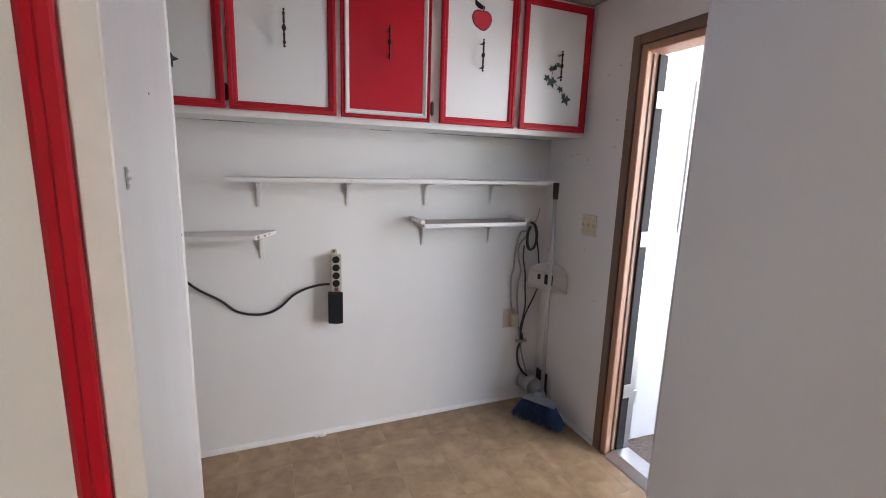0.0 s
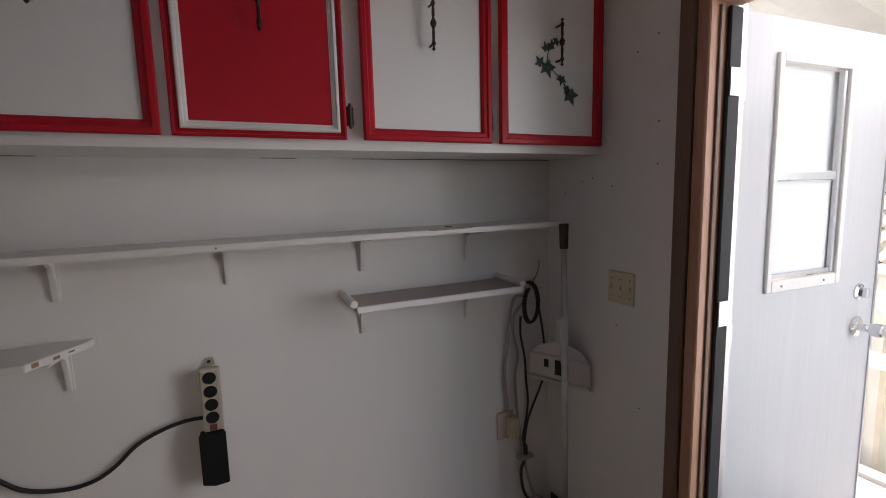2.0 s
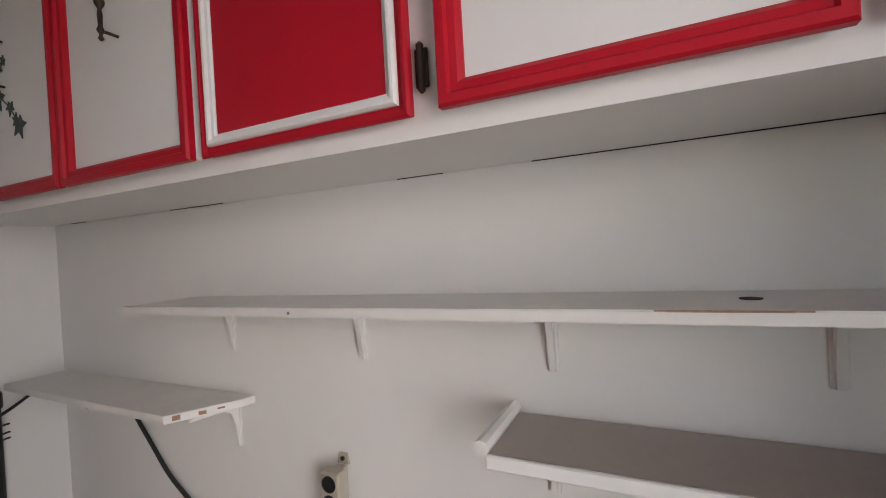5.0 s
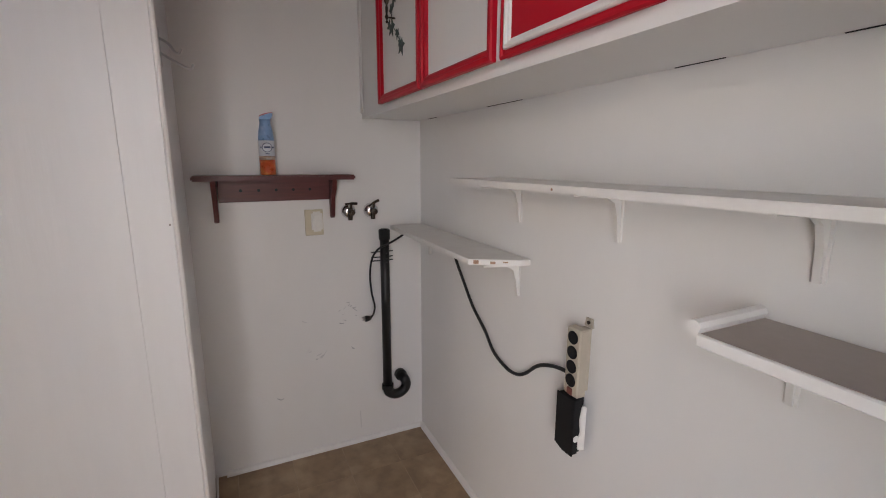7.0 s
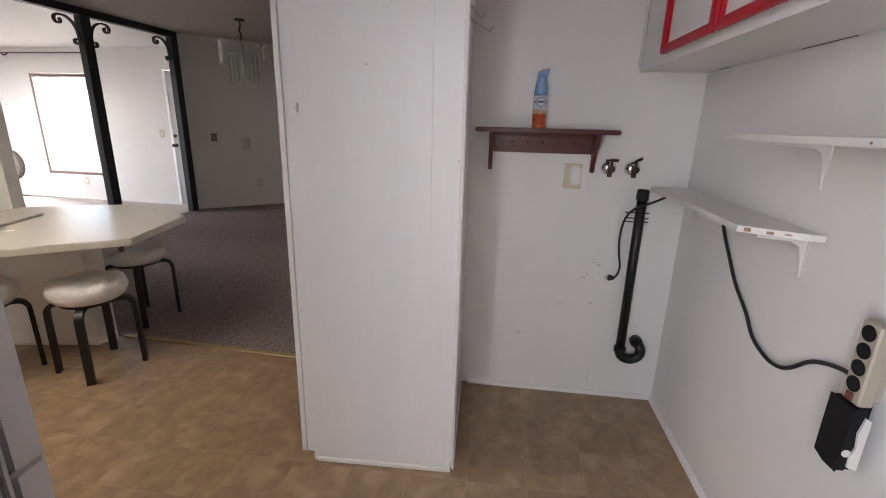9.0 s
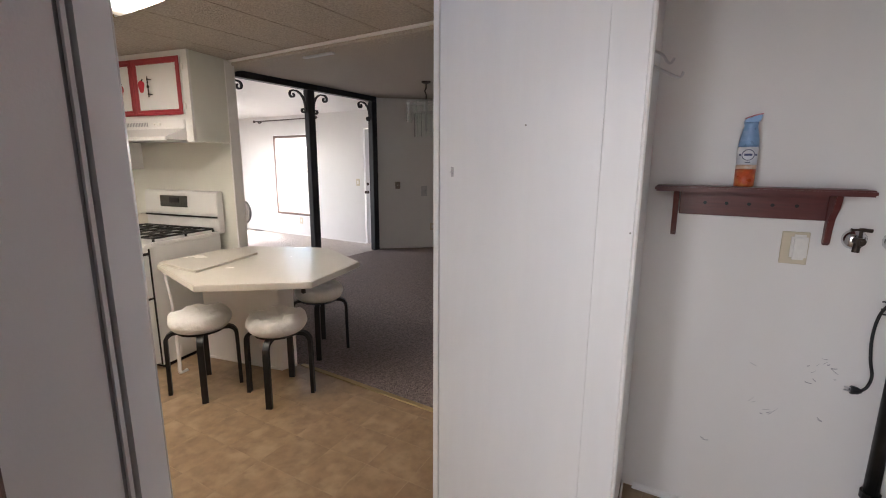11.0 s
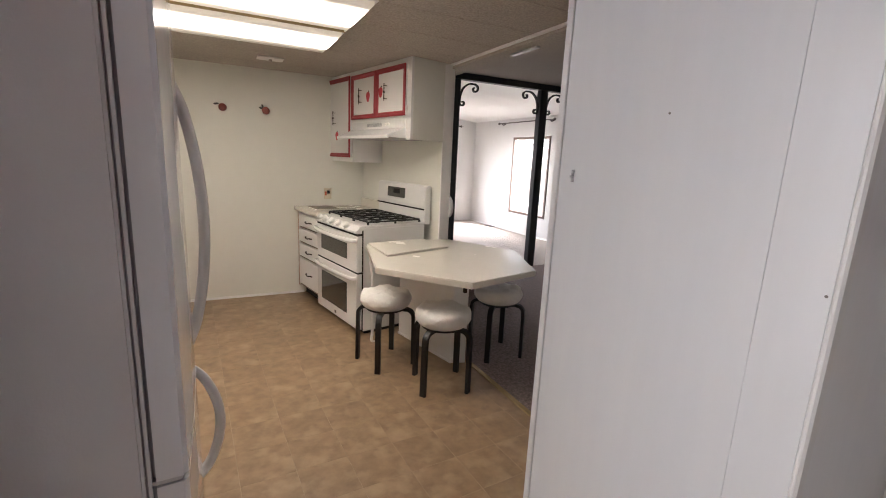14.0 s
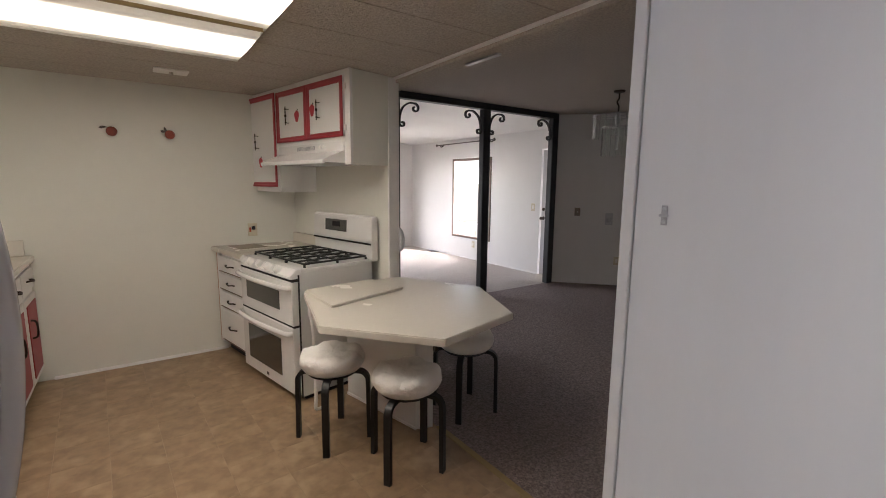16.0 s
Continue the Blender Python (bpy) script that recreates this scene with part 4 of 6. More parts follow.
pan_part("handle", prism([(0.100, 0.158), (0.140, 0.158), (0.132, 0.245), (0.108, 0.245)], -0.009, -0.002, "y", bevel=0.002), M["dustpan"])

sw = thing("light_switch", (XR, -0.378, 1.114), "ivory three gang switch plate", "switch")
part("plate", box((XR - 0.006, -0.432, 1.062), (XR - 0.0005, -0.325, 1.167), 0.002), M["plate"], sw)
for yy in (-0.416, -0.378, -0.341):
    part("toggle", box((XR - 0.012, yy - 0.004, 1.107), (XR - 0.006, yy + 0.004, 1.121), 0.001), M["plate"], sw)
    for zz in (1.085, 1.143):
        part("screw", lathe([(0.003, 0), (0.003, -0.001), (0.001, -0.0015)], (XR - 0.006, yy, zz), "x", 8), M["brass"], sw)

# nail holes and marks on the walls
b = bmesh.new()
rng = random.Random(9)
for yy, zz in ((-0.33, 1.44), (-0.24, 1.47), (-0.19, 1.46), (-0.50, 1.62), (-0.50, 1.50), (-0.46, 0.74), (-0.36, 0.985), (-0.10, 1.42), (-0.42, 1.83), (-0.49, 1.86)):
    lathe([(0.003, -0.0012), (0.003, 0.0)], (XR - 0.0002, yy, zz), "x", 7, bm=b)
tagged(part("nail_holes", b, M["nail_hole"]), "old dark nail holes in the wall", "marks", kind="stuff")
b = bmesh.new()
SMUDGES = ((-0.366, 0.688, 0.035, 9), (-0.579, 0.659, 0.008, 2), (-0.560, 0.512, 0.012, 2), (-0.500, 0.482, 0.030, 5), (-0.358, 0.501, 0.008, 2), (-0.702, 0.304, 0.010, 2), (-0.40, 0.62, 0.02, 2))
for my, mz, size, k in [m for m in SMUDGES for _ in range(m[3])]:
    yy, zz = my + rng.gauss(0, size * 0.6), mz + rng.gauss(0, size * 0.7)
    ln, an = rng.uniform(0.006, 0.022), rng.uniform(-1.2, 1.2)
    w = rng.uniform(0.001, 0.0045)
    ribbon([(0.0006, yy, zz), (0.0006, yy + ln / 2, zz + an * ln / 2), (0.0006, yy + ln, zz + an * ln + 0.003)], (0, 0, w), 0.0008, bm=b)
for p in ((-0.325, 0.07, 0.16),):
    box((0.0002, p[0] - 0.001, p[1]), (0.001, p[0] + 0.001, p[2]), bm=b)
tagged(part("scuff_marks", b, M["scuff"]), "grey scuffs and scratches on white paint", "marks", kind="stuff")

# scrap of white caulk curling off the skirting
ck = thing("caulk_scrap", (1.06, -0.03, 0.0), "curled scrap of white caulk on the floor by the skirting", "debris")
part("curl", tube([(1.045, -0.018, 0.006), (1.060, -0.024, 0.006), (1.070, -0.036, 0.005), (1.082, -0.040, 0.010), (1.090, -0.034, 0.007)], 0.0048, 6, 4), M["trim"], ck, smooth=True)
part("nub", lathe([(0.009, 0.0), (0.010, 0.006), (0.006, 0.012), (0.001, 0.014)], (1.048, -0.024, 0.0), "z", 10), M["trim"], ck)

# ---- west wall: peg shelf, spray can, valves, standpipe ----
pg = thing("peg_shelf", (0.0, -0.64, 1.21), "dark red wooden peg shelf on the wall", "shelf")
part("top", box((0.001, -0.944, 1.290), (0.118, -0.339, 1.310), 0.005, seg=2), M["mahogany"], pg)
part("back_board", box((0.001, -0.862, 1.203), (0.016, -0.430, 1.2895), 0.002), M["mahogany"], pg)
for yy in (-0.874, -0.421):
    prof = [(0.001, 1.2895), (0.095, 1.2895), (0.080, 1.248), (0.045, 1.213), (0.030, 1.163), (0.028, 1.133), (0.012, 1.121), (0.001, 1.131)]
    part("side_bracket", prism(prof, yy - 0.009, yy + 0.009, "y", bevel=0.002), M["mahogany"], pg)
for yy in (-0.78, -0.713, -0.646, -0.579, -0.512):
    part("peg_hole", lathe([(0.006, 0.0), (0.006, 0.0012), (0.002, 0.0015)], (0.0158, yy, 1.248), "x", 10), M["shade_black"], pg)

can = thing("air_freshener", (0.060, -0.674, 1.311), "blue and orange aerosol air freshener can on the shelf", "spray can")
cx, cy, cz = 0.060, -0.674, 1.311
def can_ring(name, prof, mat, label="", smooth=True):
    return part(name, lathe(prof, (cx, cy, cz), seg=32), mat, can, label, smooth=smooth)
can_ring("base_band", [(0.029, 0), (0.0315, 0.003), (0.0315, 0.062)], M["can_orange"], "orange fruit label")
can_ring("fade_band", [(0.0315, 0.0622), (0.0315, 0.078)], M["can_fade"])
label_band = can_ring("label_band", [(0.0316, 0.0782), (0.0316, 0.140)], M["can_white"], "pale blue label")
can_ring("shoulder", [(0.0315, 0.1402), (0.031, 0.155), (0.0285, 0.175), (0.0245, 0.195), (0.0215, 0.208), (0.0210, 0.216), (0.0230, 0.226)], M["can_blue"], "blue shaped shoulder")
part("spray_top", prism([(cy - 0.0235, cz + 0.2262), (cy + 0.0235, cz + 0.2262), (cy + 0.031, cz + 0.250), (cy + 0.026, cz + 0.2515), (cy + 0.004, cz + 0.245), (cy - 0.020, cz + 0.236)], cx - 0.017, cx + 0.017, "x", bevel=0.003), M["can_blue"], can, "blue angled spray top")
part("spray_rim", prism([(cy - 0.021, cz + 0.2365), (cy + 0.004, cz + 0.2455), (cy + 0.026, cz + 0.252), (cy + 0.031, cz + 0.2525), (cy + 0.030, cz + 0.2555), (cy + 0.003, cz + 0.250), (cy - 0.021, cz + 0.240)], cx - 0.016, cx + 0.016, "x", bevel=0.001), M["pink"], can, "pink rim of the spray top")
ring = [(cx + math.sqrt(max(0.0, 0.0322 ** 2 - (0.0185 * math.cos(i * 0.4189)) ** 2)), cy + 0.0185 * math.cos(i * 0.4189), cz + 0.112 + 0.0185 * math.sin(i * 0.4189)) for i in range(16)]
part("emblem_ring", tube(ring, 0.0013, 5, 1), M["can_navy"], label_band)
part("emblem_bar", box((cx + 0.0290, cy - 0.012, cz + 0.109), (cx + 0.0325, cy + 0.012, cz + 0.1165)), M["can_navy"], label_band)
for s_ in (-1, 1):
    part("emblem_tab", box((cx + 0.0200, cy + s_ * 0.0235 - 0.003, cz + 0.109), (cx + 0.0235, cy + s_ * 0.0235 + 0.003, cz + 0.1155)), M["can_navy"], label_band)
part("text_bar", box((cx + 0.0305, cy - 0.008, cz + 0.085), (cx + 0.0324, cy + 0.008, cz + 0.088)), M["can_navy"], label_band)

can.scale = (0.94, 0.94, 0.94)

tw = thing("wall_timer_switch", (0.0, -0.488, 1.09), "ivory wall plate with a white plug in timer", "switch")
part("plate", box((0.0005, -0.538, 1.048), (0.006, -0.461, 1.160), 0.002), M["plate"], tw)
part("timer", box((0.006, -0.513, 1.066), (0.030, -0.466, 1.152), 0.008, seg=2), M["white_plastic"], tw, "white plug in timer")

def valve(y, z, turn):
    v = thing("water_valve", (0.0, y, z), "chrome washer valve with a bronze handle", "valve", "washer valves")
    part("escutcheon", lathe([(0.033, 0.0), (0.033, 0.004), (0.026, 0.014), (0.012, 0.022)], (0.0005, y, z), "x", 22), M["chrome"], v, smooth=True)
    part("stem", lathe([(0.011, 0.0), (0.011, 0.035), (0.013, 0.036), (0.013, 0.055), (0.006, 0.056), (0.006, 0.066)], (0.018, y, z), "x", 14), M["bronze"], v)
    part("spout", tube([(0.045, y, z), (0.062, y - 0.006, z - 0.012), (0.066, y - 0.008, z - 0.034)], 0.010, 10, 5), M["bronze"], v)
    dx, dz = 0.026 * math.cos(turn), 0.026 * math.sin(turn)
    b = tube([(0.06, y - dx, z + 0.036 - dz), (0.06, y, z + 0.038), (0.06, y + dx, z + 0.036 + dz)], [0.006, 0.004, 0.004, 0.006], 8, 3)
    tube([(0.056, y, z + 0.006), (0.06, y, z + 0.04)], 0.005, 8, 1, bm=b)
    part("handle", b, M["bronze"], v, "bronze tee handle")

valve(-0.348, 1.147, 0.0)
valve(-0.247, 1.147, 0.5)

sp = thing("standpipe", (0.05, -0.17, 0.2), "black plastic washer standpipe with a trap", "drain pipe")
part("pipe", lathe([(0.021, 0.280), (0.021, 1.045), (0.018, 1.046)], (0.045, -0.198, 0), "z", 18), M["abs"], sp, smooth=True)
part("cap", lathe([(0.024, 1.014), (0.026, 1.018), (0.026, 1.056), (0.023, 1.062), (0.02, 1.062), (0.02, 1.024)], (0.045, -0.198, 0), "z", 18), M["abs"], sp)
part("trap", tube([(0.045, -0.198, 0.290), (0.045, -0.194, 0.258), (0.045, -0.172, 0.240), (0.045, -0.142, 0.236), (0.045, -0.112, 0.252), (0.045, -0.102, 0.280), (0.04, -0.110, 0.306), (0.0, -0.120, 0.318)], 0.0235, 14, 5), M["abs"], sp, "black U bend trap", smooth=True)
part("trap_collar", lathe([(0.028, -0.012), (0.028, 0.012)], (0.045, -0.198, 0.285), "z", 18), M["abs"], sp)
part("trap_collar", lathe([(0.029, 0.0), (0.029, 0.022)], (0.004, -0.120, 0.318), "x", 18), M["abs"], sp)
for zz in (0.925, 0.950, 0.908):
    part("strap", tube([(0.003, -0.251, zz), (0.02, -0.198, zz + 0.002), (0.069, -0.198, zz + 0.003), (0.02, -0.172, zz + 0.002), (0.003, -0.146, zz)], 0.003, 5, 4), M["abs"], sp, "wire pipe strap")
ac = thing("appliance_cord", (0.02, -0.24, 0.8), "black appliance cord with a three pin plug", "cord")
part("lead", tube([(0.025, -0.07, 1.045), (0.03, -0.11, 1.022), (0.08, -0.185, 1.002), (0.05, -0.230, 0.972), (0.022, -0.254, 0.917), (0.016, -0.262, 0.837), (0.016, -0.256, 0.757), (0.016, -0.244, 0.697), (0.016, -0.250, 0.657), (0.018, -0.264, 0.639)], 0.0048, 8, 6), M["cord"], ac, smooth=True)
part("plug", lathe([(0.006, 0.0), (0.012, -0.01), (0.015, -0.026), (0.013, -0.03)], (0.018, -0.262, 0.637), "y", 10), M["cord"], ac)
for dz in (-0.006, 0.006):
    part("pin", box((0.014, -0.308, 0.637 + dz), (0.022, -0.291, 0.639 + dz)), M["galv"], ac)

# ---- tall pantry cupboard ----
PX, PN, PS = 0.663, -0.965, -1.559
pt = thing("pantry_cabinet", (0.33, -1.24, 0.0), "tall white painted pantry cupboard with red edged door", "cabinet")
part("carcass", box((0.001, PS + 0.02, 0.045), (PX - 0.004, PN + 0.004, CEIL - 0.002)), M["panelling"], pt)
for y0, y1 in ((PS + 0.022, -1.0589), (-1.0585, PN)):
    part("side_panel", box((PX - 0.0036, y0, 0.045), (PX, y1, CEIL - 0.003), 0.0008), M["panelling"], pt, "painted panel board")
part("corner_strip", box((PX - 0.030, PN + 0.0005, 0.02), (PX + 0.004, PN + 0.012, CEIL - 0.004), 0.004), M["trim"], pt)
part("plinth", box((0.001, PS + 0.045, 0.0), (PX - 0.006, PN - 0.003, 0.0445)), M["trim"], pt)
part("skirting", box((PX - 0.004, PS + 0.058, 0.0), (PX + 0.006, PN, 0.022), 0.004), M["trim"], pt)
part("side_skirting", box((0.02, PN + 0.0045, 0.0), (PX - 0.01, PN + 0.013, 0.022), 0.004), M["trim"], pt)
part("face_frame", box((0.630, PS, 0.045), (PX + 0.003, PS + 0.0195, CEIL - 0.003), 0.002), M["trim"], pt)
part("face_frame", box((0.001, PS, 0.045), (0.05, PS + 0.0195, CEIL - 0.003), 0.002), M["trim"], pt)
d = part("door", box((0.052, PS + 0.003, 0.12), (0.628, PS + 0.0185, 2.08), 0.001), M["white_door"], pt, "white pantry door with red edging")
part("edging", moulding(0.052, 0.6285, 0.118, 2.082, 0.036, PS + 0.003, PS - 0.011), M["red"], d, "red painted edge moulding")
catch = part("catch_plate", box((PX + 0.0003, -1.498, 1.343), (PX + 0.0022, -1.489, 1.372), 0.0008), M["scuff"], pt, "small grey metal catch plate")
part("catch_bar", box((PX + 0.0022, -1.500, 1.355), (PX + 0.006, -1.487, 1.359), 0.001), M["galv"], catch)
for zz in (1.348, 1.367):
    part("catch_screw", lathe([(0.003, 0), (0.003, 0.001), (0.001, 0.0015)], (PX + 0.0022, -1.4935, zz), "x", 8), M["galv"], catch)
for yy, zz in ((-1.266, 1.49), (-0.972, 1.205)):
    part("nail_head", lathe([(0.0025, 0), (0.0025, 0.001)], (PX + 0.0002, yy, zz), "x", 7), M["nail_hole"], pt)
pt.rotation_euler[2] = 0.040
HY = PN + 0.007
hk = thing("coat_hook", (0.52, PN + 0.008, 1.655), "galvanised double coat hook on the cupboard side", "hook")
part("plate", box((0.506, HY + 0.0045, 1.612), (0.534, HY + 0.008, 1.708), 0.002), M["galv"], hk)
for zz, rr in ((1.682, 0.05), (1.645, 0.075)):
    part("prong", tube([(0.520, HY + 0.008, zz), (0.520, HY + 0.028, zz - 0.012), (0.520, HY + rr * 0.8, zz - 0.03), (0.520, HY + rr, zz - 0.034), (0.520, HY + rr + 0.006, zz - 0.022)], 0.0035, 7, 5), M["galv"], hk)

# ---- refrigerator ----
fr = thing("refrigerator", (1.95, -1.90, 0.0), "white bottom freezer refrigerator with arched handles", "refrigerator")
FX, FN, FS, FH = 1.558, -1.550, -2.36, 1.76
part("cabinet", box((1.640, FN - 0.006, 0.03), (2.33, FS, FH), 0.006, seg=2), M["fridge"], fr)
part("gasket", box((1.622, FN - 0.018, 0.10), (1.6395, FS + 0.012, FH - 0.02)), M["gasket"], fr, "grey door gasket")
part("edge_bead", box((1.6285, FN - 0.0125, 0.10), (1.6345, FN - 0.004, FH - 0.02)), M["fridge"], fr)
def arched_door(z0, z1):
    pts = [(1.621, FN), (1.575, FN), (FX + 0.008, FN - 0.012)]
    for k in range(1, 10):
        yy = FN - 0.012 + (FS - FN + 0.024) * k / 10
        pts.append((FX + 0.008 - 0.012 * k / 10 - 0.010 * math.sin(math.pi * k / 10), yy))
    pts += [(FX + 0.002, FS + 0.010), (1.58, FS), (1.621, FS)]
    return prism(pts, z0, z1)
ud = part("fridge_door", arched_door(0.748, FH - 0.005), M["fridge_gloss"], fr)
ld = part("freezer_door", arched_door(0.10, 0.735), M["fridge_gloss"], fr)
part("toe_grille", box((1.60, FN - 0.02, 0.01), (1.64, FS + 0.02, 0.09), 0.004), M["gasket"], fr)
part("hinge", box((1.575, FN - 0.05, 0.7362), (1.635, FN - 0.004, 0.7468), 0.002), M["galv"], fr)
def arched_handle(parent, z0, z1, bow=0.062):
    yy = -2.09
    n = 12
    pts = []
    for k in range(n + 1):
        q = k / n
        pts.append((FX + 0.004 - bow * math.sin(math.pi * q) ** 0.7, yy, z0 + (z1 - z0) * q))
    part("handle", tube(pts, 0.014, 10, 3, flat=1.2), M["enamel"], parent, "arched white handle", smooth=True)
arched_handle(ud, 0.810, 1.550, 0.060)
arched_handle(ld, 0.355, 0.728, 0.072)
fr.location.x -= 0.048
fr.location.y -= 0.046

before_wing = set(bpy.data.objects)

# ---- kitchen range wall: stands at a slight angle to the room ----
RUN = Vector((0.49, -3.79, 0.0))
RZ = 101.5

def run_thing(name, label, category, group=""):
    return thing(name, RUN, label, category, group, rz=RZ)

def kpart(name, bm, mat, parent, label="", smooth=False):
    return part(name, bm, mat, parent, label, local=True, smooth=smooth)

# wall behind the range
o = part("wall_range", box((-1.62, 0.672, -0.02), (0.035, 0.76, 2.5)), M["kitchen_wall"])
o.matrix_basis = pose(*RUN, 0, 0, RZ)
tagged(o, "cream painted wall behind the range", "wall", kind="structure")
o = part("trim_wall_end", box((0.0355, 0.668, 0.0), (0.050, 0.764, 2.16), 0.003), M["trim"])
o.matrix_basis = pose(*RUN, 0, 0, RZ)
tagged(o, "white end trim on the range wall", "trim", kind="structure")

rg = run_thing("kitchen_range", "white double oven gas range with black grates", "range")
SX0, SX1 = -0.85, -0.065
part_body = kpart("body", box((SX0, 0.02, 0.03), (SX1, 0.60, 0.872), 0.004), M["enamel"], rg)
# solid dark strips added for the shade in the range's open gaps
kpart("side_gap", box((SX1 + 0.0005, 0.008, 0.03), (SX1 + 0.004, 0.018, 0.86)), M["shade_black"], rg)
kpart("door_gap", box((SX0 + 0.002, -0.028, 0.5125), (SX1 - 0.002, 0.0190, 0.5245)), M["shade_black"], rg)
kpart("panel_gap", box((SX0 + 0.002, -0.030, 0.8155), (SX1 - 0.002, 0.0190, 0.834)), M["shade_black"], rg)
# toe piece: the shade of the foot recess is put into its colour
kpart("toe", box((SX0 + 0.02, 0.05, 0.0), (SX1 - 0.02, 0.56, 0.0295)), M["shade_black"], rg)
kpart("cooktop", box((SX0 - 0.004, 0.03, 0.8725), (SX1 + 0.004, 0.60, 0.895), 0.006, seg=2), M["enamel"], rg)
kpart("control_panel", prism([(-0.045, 0.835), (-0.050, 0.850), (0.0, 0.893), (0.06, 0.896), (0.06, 0.835)], SX0, SX1, "x", bevel=0.004), M["enamel"], rg)
kpart("backguard", prism([(0.60, 0.875), (0.655, 0.875), (0.655, 1.20), (0.625, 1.205), (0.60, 1.190), (0.592, 1.03), (0.598, 1.0)], SX0, SX1, "x", bevel=0.005), M["enamel"], rg)
kpart("backguard_line", box((SX0 + 0.004, 0.586, 0.995), (SX1 - 0.004, 0.593, 1.008)), M["shade_black"], rg)
dsp = kpart("display", prism([(0.588, 1.070), (0.590, 1.070), (0.5945, 1.160), (0.5925, 1.160)], -0.665, -0.37, "x"), M["oven_glass"], rg, "dark clock display")
kpart("display_window", prism([(0.5865, 1.105), (0.588, 1.105), (0.5905, 1.145), (0.589, 1.145)], -0.56, -0.46, "x"), M["black"], dsp)
rng = random.Random(2)
for i, q in enumerate((0.09, 0.24, 0.41, 0.58, 0.76)):
    xx = SX0 + q * (SX1 - SX0)
    b = lathe([(0.030, 0.0), (0.030, -0.010), (0.026, -0.028), (0.014, -0.033)], (0, 0, 0), "y", 18)
    box((-0.004, -0.036, -0.021), (0.004, -0.026, 0.021), 0.002, bm=b)
    b.transform(Matrix.Translation((xx, -0.024, 0.872)) @ Matrix.Rotation(radians(-40), 4, "X"))
    kpart("knob", b, M["enamel"], rg, "white control knob")
def oven_door(z0, z1, wz0, wz1):
    dd = kpart("oven_door", box((SX0 + 0.004, -0.034, z0), (SX1 - 0.004, 0.0195, z1), 0.006, seg=2), M["enamel"], rg)
    kpart("oven_window", box((-0.745, -0.0375, wz0), (-0.24, -0.0342, wz1), 0.001), M["oven_glass"], dd, "dark oven glass")
    pts = [(SX0 + 0.02, -0.034, z1 - 0.035), (SX0 + 0.06, -0.072, z1 - 0.035), (-0.46, -0.085, z1 - 0.040), (SX1 - 0.06, -0.072, z1 - 0.035), (SX1 - 0.02, -0.034, z1 - 0.035)]
    kpart("handle", tube(pts, 0.017, 10, 5), M["enamel"], dd, "white bar handle", smooth=True)
    return dd
d1 = oven_door(0.525, 0.815, 0.605, 0.735)
d2 = oven_door(0.055, 0.512, 0.145, 0.405)
kpart("badge", box((-0.475, -0.0365, 0.082), (-0.445, -0.0342, 0.104)), M["bronze"], d2)
for k in range(3):
    kpart("vent_slot", box((-0.68 + k * 0.16, -0.0362, 0.818), (-0.56 + k * 0.16, 0.0, 0.8235)), M["shade_black"], rg)
# grates: two cast frames with fingers, and burners under them
for gx0, gx1 in ((SX0 + 0.03, -0.585), (-0.575, -0.345), (-0.335, SX1 - 0.03)):
    b = bmesh.new()
    z0, z1 = 0.912, 0.924
    for yy in (0.075, 0.20, 0.325, 0.45, 0.565):
        box((gx0, yy - 0.006, z0), (gx1, yy + 0.006, z1), 0.002, bm=b)
    for xx in (gx0, (gx0 + gx1) / 2, gx1):
        box((xx - 0.006, 0.075, z0), (xx + 0.006, 0.565, z1), 0.002, bm=b)
    for xx in (gx0, gx1):
        for yy in (0.075, 0.325, 0.565):
            box((xx - 0.006, yy - 0.006, 0.895), (xx + 0.006, yy + 0.006, z0), bm=b)
    kpart("grate", b, M["grate"], rg, "black cast iron grate")
    for yy in (0.20, 0.45):
        kpart("burner", lathe([(0.045, 0.8955), (0.045, 0.902), (0.032, 0.903), (0.032, 0.909), (0.005, 0.910)], ((gx0 + gx1) / 2, yy, 0), "z", 18), M["grate"], rg)

def kitchen_door(parent, x0, x1, z0, z1, yf, hx, hz, ax, az, right_red=0.04, hinge=None):
    d = kpart("door", box((x0 + 0.003, yf - 0.018, z0 + 0.003), (x1 - 0.003, yf - 0.0005, z1 - 0.003), 0.001), M["white_door"], parent, "white door with red edging and an apple decal")
    part("edging", moulding(x0, x1, z0, z1, right_red, yf - 0.018, yf - 0.028), M["red_dull"], d, "red painted edge moulding", local=True)
    pull(d, hx, yf - 0.0185, hz, local=True)
    pts = [(ax + 0.036 * (1 + 0.18 * math.sin(3 * q)) * math.cos(q) * 0.85, az + 0.042 * math.sin(q)) for q in [i * 0.3307 for i in range(19)]]
    kpart("apple", prism(pts, yf - 0.0205, yf - 0.0185, "y"), M["apple"], d, "painted red apple decal")
    kpart("apple_leaf", prism([(ax + 0.002, az + 0.030), (ax + 0.022, az + 0.045), (ax + 0.012, az + 0.052)], yf - 0.0207, yf - 0.0186, "y"), M["black"], d)

